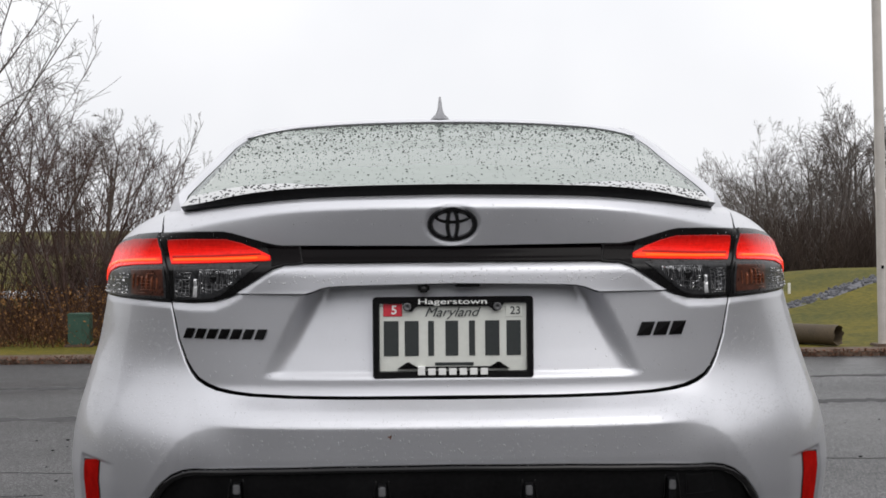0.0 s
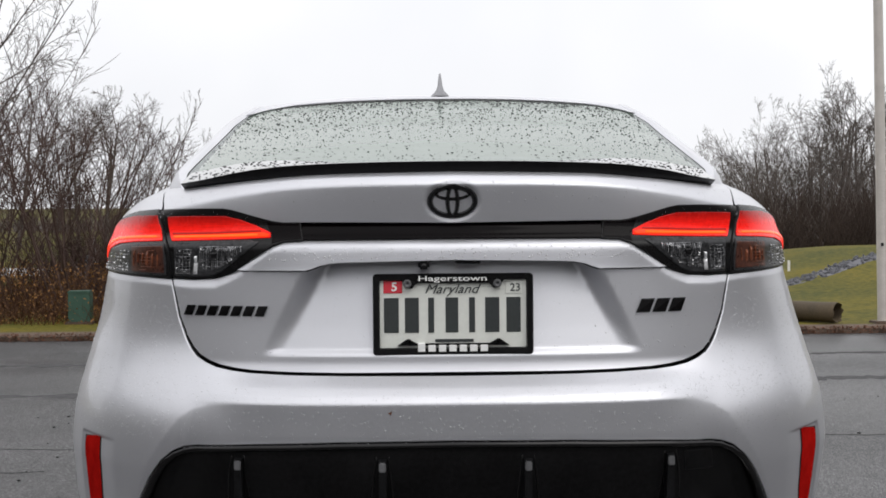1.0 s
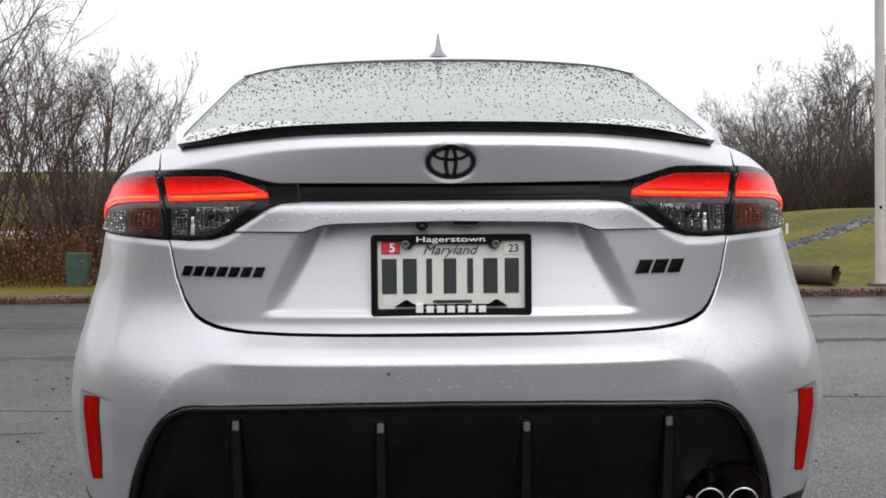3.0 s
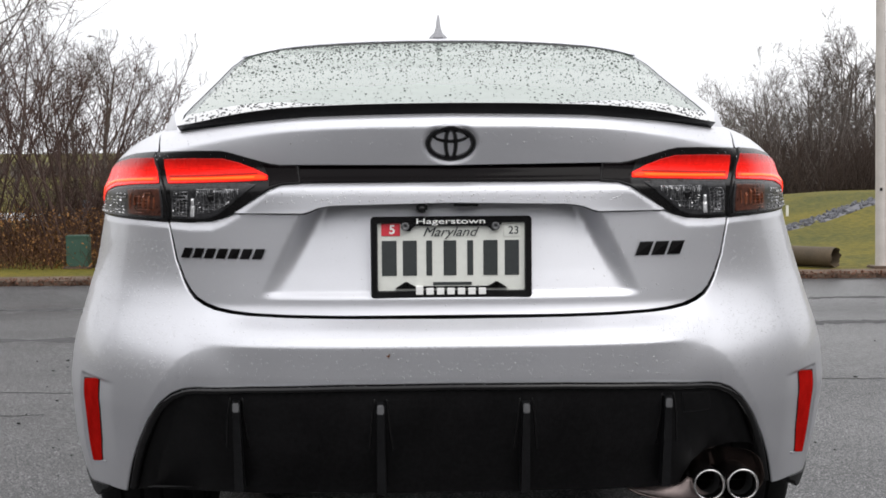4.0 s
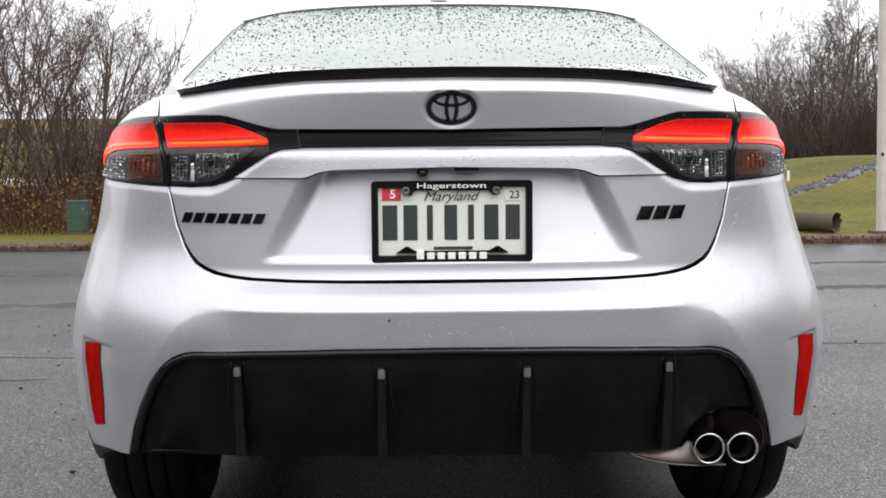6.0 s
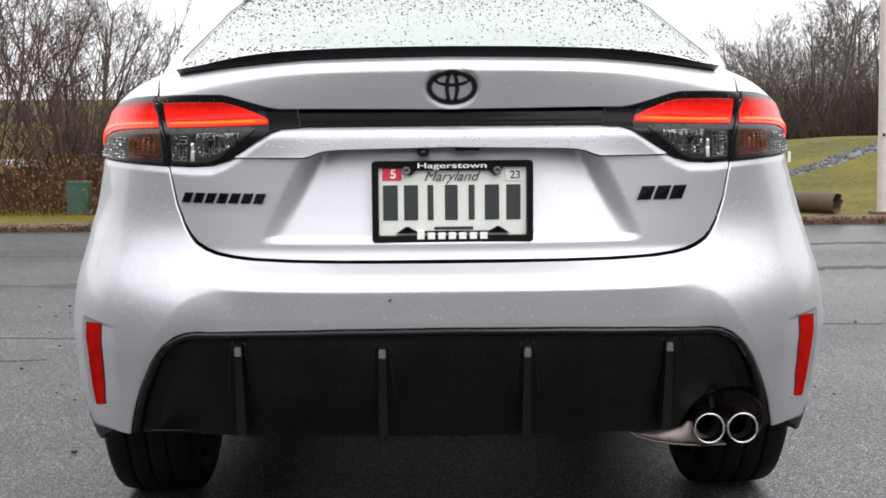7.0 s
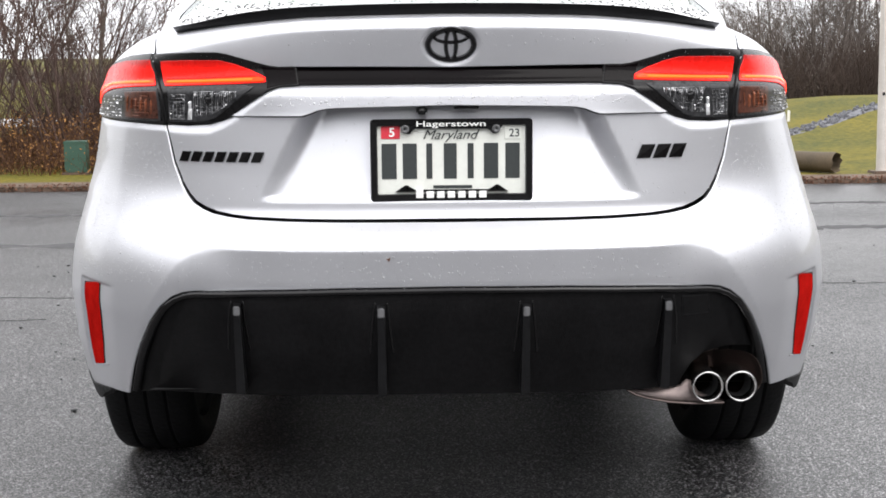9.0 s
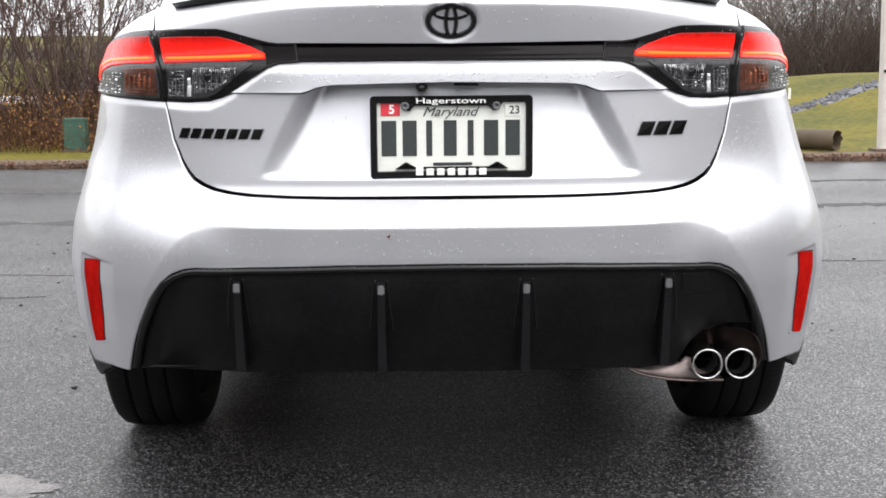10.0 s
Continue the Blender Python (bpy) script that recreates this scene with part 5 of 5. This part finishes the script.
def tangle(name, x0, x1, y0, y1, height, count, seed, mat, label, radius, category, flat=0.35):
    """A thicket of thin crooked stems: too many to count."""
    r = random.Random(seed)
    verts, faces = [], []
    for _ in range(count):
        x, y = r.uniform(x0, x1), r.uniform(y0, y1)
        if x > 5 and x < 0.252 * y:
            x += 0.13 * y
        p = Vector((x, y, lawn_height(x, y) - 0.05))
        w = Vector((r.uniform(-0.8, 0.8), r.uniform(-0.8, 0.8), 1)).normalized()
        h = height * r.uniform(0.3, 1.0)
        before = None
        for i in range(6):
            k = len(verts)
            rad = radius * (1 - 0.15 * i)
            for s in range(3):
                a = math.tau * s / 3
                verts.append(p + Vector((math.cos(a) * rad, math.sin(a) * rad, 0)))
            if before is not None:
                for s in range(3):
                    faces.append((before + s, before + (s + 1) % 3, k + (s + 1) % 3, k + s))
            before = k
            w = (w + Vector((r.uniform(-1, 1), r.uniform(-1, 1), r.uniform(-0.7, 0.5))) * flat).normalized()
            p = p + w * h / 5
    return tagged(mesh_object(name, verts, faces, mat, kind="stuff"), label, category)


def leaves(name, count, seed, place, size, mat, label, category):
    """Small folded leaves strewn by place(rng): too many to count."""
    r = random.Random(seed)
    verts, faces = [], []
    for _ in range(count):
        p = Vector(place(r))
        q = Euler((r.uniform(-1.2, 1.2), r.uniform(-1.2, 1.2), r.uniform(0, 6.3))).to_matrix()
        s = size * r.uniform(0.5, 1.2)
        k = len(verts)
        for v in ((-1, 0, 0), (0, -0.5, 0.15), (1, 0, 0.1), (0, 0.5, 0.15), (0, 0, 0)):
            verts.append(p + q @ (Vector(v) * s))
        faces += [(k, k + 1, k + 4), (k + 1, k + 2, k + 4), (k + 2, k + 3, k + 4), (k + 3, k, k + 4)]
    return tagged(mesh_object(name, verts, faces, mat, kind="stuff"), label, category)


def on_lawn(x, y, up=0.0):
    return (x, y, lawn_height(x, y) + up)


tangle("brush", -8, -1.8, 9.6, 12.5, 0.75, 5200, 5, BRUSH, "rust-brown dead brush and brambles under the shrubs", 0.0045, "brush")
leaves("brush_leaves", 15000, 8, lambda r: on_lawn(r.uniform(-8, -1.8), r.uniform(9.55, 12), 0.55 * r.random() ** 1.6), 0.017, LEAF, "dead rust-coloured leaves caught in the brush", "leaves")
leaves("leaf_litter", 11000, 9, lambda r: (r.choice((-1, 1)) * r.uniform(2.3, 6.5), 8.72 + 0.30 * r.random() ** 1.5, 0.0 + 0.065 * r.random()), 0.016, LITTER, "wet brown leaf litter along the kerb", "leaves")
tangle("stems", -5.0, -2.75, 10.9, 13.2, 2.3, 520, 25, TWIG, "slim upright leafless stems among the shrubs", 0.0052, "stems", 0.07)
tangle("thicket", -5.0, -2.2, 12.5, 17, 1.25, 2500, 15, THICKET, "dark leafless stems behind the shrubs", 0.006, "thicket", 0.17)
tangle("undergrowth", 15, 48, 62, 90, 4.6, 9000, 6, THICKET, "brown leafless undergrowth along the woods", 0.032, "undergrowth", 0.13)
tangle("saplings", 14, 48, 66, 100, 9.0, 800, 16, BARK, "thin grey saplings crowding the woods", 0.05, "saplings", 0.10)
tangle("far_hedge", -70, -9, 70, 95, 1.7, 2600, 7, BARK, "grey-brown far hedgerow", 0.05, "hedge")


def build_belt():
    """Unseen woods added behind and beside the camera to darken the paint's reflections."""
    verts, faces = [], []
    n = 160
    for i in range(n + 1):
        a = math.radians(148 + 244 * i / n)
        top = 9.5 + 2.5 * noise.noise(Vector((i * 0.31, 0, 5))) + 1.5 * noise.noise(Vector((i * 1.7, 2, 5)))
        # Raised at both ends so the quarter panels mirror less sky.
        top *= 1 + 1.3 * smooth01((abs(math.degrees(a) - 270) - 35) / 35)
        for z in (-0.5, top * 0.45, top * 0.8, top):
            r = 62 - 2 * noise.noise(Vector((i * 0.9, z, 1))) + 0.12 * z
            verts.append((r * math.cos(a), r * math.sin(a), z))
    for i in range(n):
        for k in range(3):
            a = 4 * i + k
            faces.append((a, a + 4, a + 5, a + 1))
    tagged(mesh_object("backdrop", verts, faces, UNSEEN_WOODS, kind="structure"), "unseen dark brown woods added round the lot to darken reflections", "woods")


build_belt()

# ---- things on the verge ----
pole = tagged(new("lamp_post"), "tall tapered beige metal lamp post on the verge", "lamp post")
part("shaft", lathe_bm([(0.0, 0.052), (0.1, 0.050), (6.5, 0.033)], (0, 0, 0), "z", 24), POLE, pole, smooth=True)
part("base_plate", box_bm(-0.10, 0.10, -0.10, 0.10, -0.05, 0.02, 0.008), KERB, pole)
part("hand_hole", box_bm(-0.03, -0.008, -0.066, -0.05, 0.71, 0.74, 0.003), MATT_BLACK, pole)
pole.matrix_basis = pose(4.215, 8.98, 0.075, 0, -0.85, 0)

cabinet = tagged(new("utility_cabinet"), "small dark green utility cabinet on a concrete pad", "utility box")
part("cabinet_body", box_bm(-0.104, 0.104, -0.09, 0.09, 0.02, 0.31, 0.006), GREEN, cabinet)
part("cabinet_lid", box_bm(-0.108, 0.108, -0.095, 0.095, 0.295, 0.322, 0.006), GREEN, cabinet)
part("pad", box_bm(-0.13, 0.13, -0.12, 0.12, -0.05, 0.02, 0.005), KERB, cabinet)
cabinet.matrix_basis = pose(-3.39, 9.78, 0.08, 0, 0, 5)


def build_pipe():
    r = random.Random(2)
    verts, faces = [], []
    n = 30
    rows = [(-1.7, 0.098), (-1.2, 0.101), (-0.8, 0.098), (-0.4, 0.101), (-0.1, 0.099), (0.0, 0.102), (0.03, 0.098), (0.02, 0.089), (-0.1, 0.088), (-0.5, 0.088), (-0.6, 0.0)]
    for j, (a, rad) in enumerate(rows):
        for k in range(n):
            t = math.tau * k / n
            ragged = (0.035 * noise.noise(Vector((math.cos(t) * 2.2, math.sin(t) * 2.2, 4))) + 0.02 * r.random()) if j in (6, 7) else 0
            rr = rad * (1 + 0.04 * noise.noise(Vector((a * 6, t, 0))))
            verts.append((a + ragged, rr * math.cos(t), rr * math.sin(t) * 0.95))
    for j in range(len(rows) - 1):
        for k in range(n):
            faces.append((j * n + k, j * n + (k + 1) % n, (j + 1) * n + (k + 1) % n, (j + 1) * n + k))
    pipe = tagged(mesh_object("drain_pipe", verts, faces, PIPE), "old brown pipe lying on the grass with a ragged end", "pipe")
    pipe.matrix_basis = pose(3.76, 9.0, 0.172, 0, 0, -46)


build_pipe()
PALE_GRAVEL = material("pale_wet_gravel", (0.36, 0.36, 0.37), 0.35, vary=0.5, scale=1.6, fine=12, bump=0.3, bump_scale=14)


def build_drive():
    """A pale wet gravel drive that crosses the grass behind the brush."""
    xs = np.arange(-30, -2.4, 0.6)
    rows = []
    for x in xs:
        c = 20.8 + 0.05 * (x + 9) + 0.25 * noise.noise(Vector((x * 0.3, 0, 8)))
        w = 1.5 + 0.5 * noise.noise(Vector((x * 0.5, 4, 8)))
        rows.append([(x, c + w * k, lawn_height(x, c + w * k) + 0.012 * (1 - k * k) + 0.004) for k in (-1, -0.5, 0, 0.5, 1)])
    verts = [p for row in rows for p in row]
    faces = [(5 * i + k, 5 * i + 5 + k, 5 * i + 6 + k, 5 * i + 1 + k) for i in range(len(rows) - 1) for k in range(4)]
    tagged(mesh_object("driveway", verts, faces, PALE_GRAVEL, kind="structure"), "pale wet gravel drive crossing the grass", "driveway")


build_drive()
GREY_BOX = material("grey_pedestal_paint", (0.17, 0.18, 0.20), 0.5, vary=0.15)
pedestal = tagged(new("utility_pedestal"), "slim grey utility pedestal standing in the brush", "utility pedestal")
part("pedestal_body", box_bm(-0.034, 0.034, -0.03, 0.03, -0.05, 0.52, 0.006), GREY_BOX, pedestal)
part("pedestal_cap", box_bm(-0.039, 0.039, -0.034, 0.034, 0.50, 0.56, 0.01), GREY_BOX, pedestal)
pedestal.location = on_lawn(-4.07, 12.6)
stake = tagged(part("marker_stake", box_bm(-0.028, 0.028, -0.02, 0.02, -0.05, 0.62, 0.006), WHITE, None), "tall white stake in the field behind the shrubs", "post")
stake.location = on_lawn(-6.47, 22.0)
post = tagged(part("marker_post", box_bm(-0.018, 0.018, -0.012, 0.012, -0.05, 0.17, 0.004), WHITE, None), "short white marker post in the grass", "post")
post.location = on_lawn(5.33, 15.6)


def stone_mesh(seed, rough=0.35):
    r = random.Random(seed)
    bm = bmesh.new()
    bmesh.ops.create_icosphere(bm, subdivisions=1, radius=1)
    for v in bm.verts:
        v.co *= 1 + r.uniform(-rough, rough)
    me = bpy.data.meshes.new("stone")
    bm.to_mesh(me)
    bm.free()
    return me


def build_channel():
    """A shallow channel lined with broken stone that climbs the slope."""
    r = random.Random(12)
    metas = [stone_mesh(k) for k in range(5)]
    for me in metas:
        me.materials.append(STONE)
    bed = tagged(new("stone_channel"), "grey broken stone lining a drainage channel across the grass", "rocks")
    line = [(4.3, 13.4), (5.0, 14.1), (5.8, 15.0), (6.7, 15.9), (7.7, 16.6), (9.5, 17.6)]
    verts, faces = [], []
    for i in range(81):
        x = 4.2 + 5.4 * i / 80
        c = float(np.interp(x, [p[0] for p in line], [p[1] for p in line]))
        w = 0.33 + 0.10 * noise.noise(Vector((x * 1.3, 1, 6)))
        for k in range(9):
            y = c + w * (k / 4 - 1)
            verts.append((x, y, lawn_height(x, y) + (0.008 + 0.014 * noise.noise(Vector((x * 14, y * 14, 2))) if 0 < k < 8 else -0.01)))
    for i in range(80):
        for k in range(8):
            a = i * 9 + k
            faces.append((a, a + 9, a + 10, a + 1))
    mesh_object("gravel_bed", verts, faces, STONE, bed, smooth=False)
    for k in range(290):
        t = r.random() * 4.999
        i = int(t)
        x = line[i][0] + (line[i + 1][0] - line[i][0]) * (t - i)
        y = line[i][1] + (line[i + 1][1] - line[i][1]) * (t - i) + r.uniform(-0.30, 0.30)
        s = r.uniform(0.018, 0.040)
        ob = new("stone", metas[k % 5])
        ob.parent = bed
        ob.matrix_basis = pose(x, y, lawn_height(x, y) + 0.25 * s, 360 * r.random(), 360 * r.random(), 0) @ Matrix.Diagonal((s * 1.3, s, s * 0.8, 1))


build_channel()

# ---- loose grit on the asphalt ----
grit = random.Random(21)
pebble_mesh = stone_mesh(31, 0.3)
DARK_STONE = material("dark_pebble", (0.02, 0.02, 0.021), 0.5, vary=0.3)
pebble_mesh.materials.append(DARK_STONE)
for k, (x, y, s) in enumerate([(-1.107, 1.319, 0.0105), (-1.42, 2.28, 0.005), (-1.66, 3.08, 0.0085), (-1.67, 2.59, 0.0085), (1.55, 0.4, 0.004), (-1.94, 4.25, 0.011), (-1.3, 0.1, 0.006), (-1.88, 4.03, 0.007), (-1.92, 3.91, 0.008), (-1.81, 3.44, 0.007), (-2.1, 4.24, 0.007), (-1.70, 2.78, 0.005), (-1.40, 2.14, 0.006), (-1.30, 2.02, 0.005), (-1.26, 1.72, 0.005), (2.01, 3.46, 0.010), (2.56, 4.69, 0.008), (1.40, 1.96, 0.006), (1.37, 2.08, 0.006), (2.33, 4.59, 0.006)]):
    ob = tagged(new("pebble", pebble_mesh), "dark pebble lying on the wet asphalt", "pebble", "loose pebbles on the asphalt")
    ob.matrix_basis = pose(x, y, s * 0.4, 0, 0, 70 * k) @ Matrix.Diagonal((s * 1.05, s * 0.8, s * 0.56, 1))
PATCH = material("pale_patch", (0.15, 0.14, 0.138), 0.45, vary=0.6, scale=14, fine=150, bump=0.4, bump_scale=170)
rim = []
for t in np.linspace(0, math.tau, 90, endpoint=False):
    f = 1 + 0.35 * noise.noise(Vector((2.2 * math.cos(t), 2.2 * math.sin(t), 7))) + 0.18 * noise.noise(Vector((9 * math.cos(t), 9 * math.sin(t), 2)))
    rim.append((-1.24 + 0.32 * f * math.cos(t), 0.45 + 0.11 * f * math.sin(t), 0.002))
tagged(mesh_object("road_patch", rim, [tuple(range(90))], PATCH, kind="structure"), "pale worn patch in the asphalt", "asphalt patch")


# ---- rain ----
def drops(name, count, seed, place, size, mat, parent, label, long=1.0, high=1.0):
    """Flat domes of water on a surface; place(rng) gives a point, a normal, the way down and a factor of size."""
    r = random.Random(seed)
    verts, faces = [], []
    for _ in range(count):
        got = place(r)
        if got is None:
            continue
        p, n, down, f = got
        s = size * f * r.uniform(0.5, 1.3)
        down = (down - n * down.dot(n)).normalized()
        side = n.cross(down)
        stretch = long * r.uniform(0.8, 1.5)
        k = len(verts)
        m = 7
        for ring, up in ((1.0, 0.0), (0.75, 0.32 * high), (0.0, 0.5 * high)):
            if ring == 0:
                verts.append(p + n * (s * up))
            else:
                for j in range(m):
                    a = math.tau * j / m
                    verts.append(p + side * (s * ring * math.cos(a) * (1 + 0.15 * r.uniform(-1, 1))) + down * (s * ring * stretch * math.sin(a)) + n * (s * up))
        for j in range(m):
            i = (j + 1) % m
            faces += [(k + j, k + i, k + m + i, k + m + j), (k + m + j, k + m + i, k + 2 * m)]
    ob = mesh_object(name, verts, faces, mat, parent, label=label)
    ob["kind"] = "stuff"
    return ob


def on_glass(r):
    f = r.uniform(-0.975, 0.975)
    thin = 1.9 + 1.5 * (1 - abs(f))  # the lower middle of the pane has run clear
    t = 1 - r.random() ** thin
    y = 0.45 + 0.845 * t
    p = top_point(y, f)
    dy, df = top_point(y + 0.01, f) - p, top_point(y, f + 0.01) - p
    n = df.cross(dy).normalized()
    return p + n * 0.0003, n, -dy, 0.40 + 0.75 * r.random() ** 2.5 + 0.30 * t + 0.5 * (r.random() < 0.12 * t)


def on_skin(skin, u0, u1, z0, z1, under=None):
    def place(r):
        u, z = r.uniform(u0, u1), r.uniform(z0, z1)
        if under and z > float(np.interp(abs(u), *zip(*under))) - 0.0015:
            return None
        n = normal_of(skin, u, z)
        return skin(u, z) + n * 0.0002, n, Vector((0, 0, -1)), 1.0
    return place


drops("rain", 6200, 31, on_glass, 0.0019, DARK_WATER, car, "dark beads of rain on the rear window", 1.2, 1.3)
# A pale metallic colour stands in for the glints of the beads.
GLINT_BEAD = material("pale_glint_bead", (0.57, 0.57, 0.59), 0.3, vary=0.3, metal=0.6, coat=0.5, scale=400)
drops("rain", 1700, 32, on_skin(bumper_skin, -0.95, 0.95, 0.655, 0.705), 0.0009, GLINT_BEAD, car, "fine rain beads on the bumper")
drops("rain", 2000, 33, on_skin(bumper_skin, -1.2, -0.62, 0.58, 0.86), 0.0010, GLINT_BEAD, car, "fine rain beads on the bumper corner")
drops("rain", 2000, 34, on_skin(bumper_skin, 0.62, 1.2, 0.58, 0.86), 0.0010, GLINT_BEAD, car, "fine rain beads on the bumper corner")
drops("rain", 360, 35, on_skin(lamp_skin, -0.46, 0.46, 0.934, 0.962), 0.0013, GLINT_BEAD, car, "fine rain beads on the lid ledge")
drops("rain", 260, 36, on_skin(lid_skin, -0.66, 0.66, 0.73, 0.90), 0.0012, GLINT_BEAD, car, "fine rain beads on the lid")
drops("rain", 260, 37, on_skin(body, -0.9, 0.9, 1.045, 1.09), 0.0012, GLINT_BEAD, car, "fine rain beads on the lid edge")
drops("rain", 420, 38, on_skin(bumper_skin, -0.6, 0.6, 0.592, 0.65), 0.0010, GLINT_BEAD, car, "fine rain beads under the bumper crease")
for s in (1, -1):
    drops("rain", 240, 39 + s, on_skin(body, min(s * 0.45, s * 1.15), max(s * 0.45, s * 1.15), 1.016, 1.037, LAMP_TOP[:-1] + [(0.80, 1.0375), (1.0, 1.029), (1.15, 1.005)]), 0.0014, GLINT_BEAD, car, "rain beads on the tail lamp")


BEAD = material("dull_bead", (0.16, 0.16, 0.165), 0.15, vary=0.2)


def on_edge(r):
    i = r.random() * 4.0
    k = int(i)
    (a, b), (c, d) = SKIRT[k], SKIRT[k + 1]
    u, z = a + (c - a) * (i - k), b + (d - b) * (i - k) - 0.002 - 0.002 * r.random()
    u *= r.choice((-1, 1))
    n = normal_of(skirt_skin, u, z)
    return skirt_skin(u, z) + n * 0.0062, n, Vector((0, 0, -1)), 1.0


drops("rain", 70, 45, on_edge, 0.0010, BEAD, car, "rain beads along the valance edge")
leaf_at = bumper_skin(-0.137, 0.645)
tagged(leaves("leaf_bit", 3, 5, lambda r: leaf_at + Vector((r.uniform(-0.003, 0.003), -0.002, r.uniform(-0.001, 0.002))), 0.0055, LITTER, "scrap of dark red leaf stuck to the bumper", "leaf"), kind="thing")


def on_spoiler(r):
    x = r.choice((-1, 1)) * (0.22 + 0.345 * r.random() ** 0.7)
    a = abs(x)
    top = float(np.interp(a, *SPOILER_TOP))
    y = 0.124 + DEEP * (1 - math.sqrt(1 - (a / 0.70) ** 3)) * 0.8
    f = r.random()
    rise_here = 0.004 + 0.024 * smooth01((a - 0.12) / 0.4)
    return Vector((x, y - 0.003 + 0.123 * f, top + rise_here * f)), Vector((0, -rise_here, 0.123)).normalized(), Vector((0, -1, 0)), 1.0


drops("rain", 320, 46, on_spoiler, 0.0026, DARK_WATER, car, "dark rain beads on the lip spoiler", 1.1)
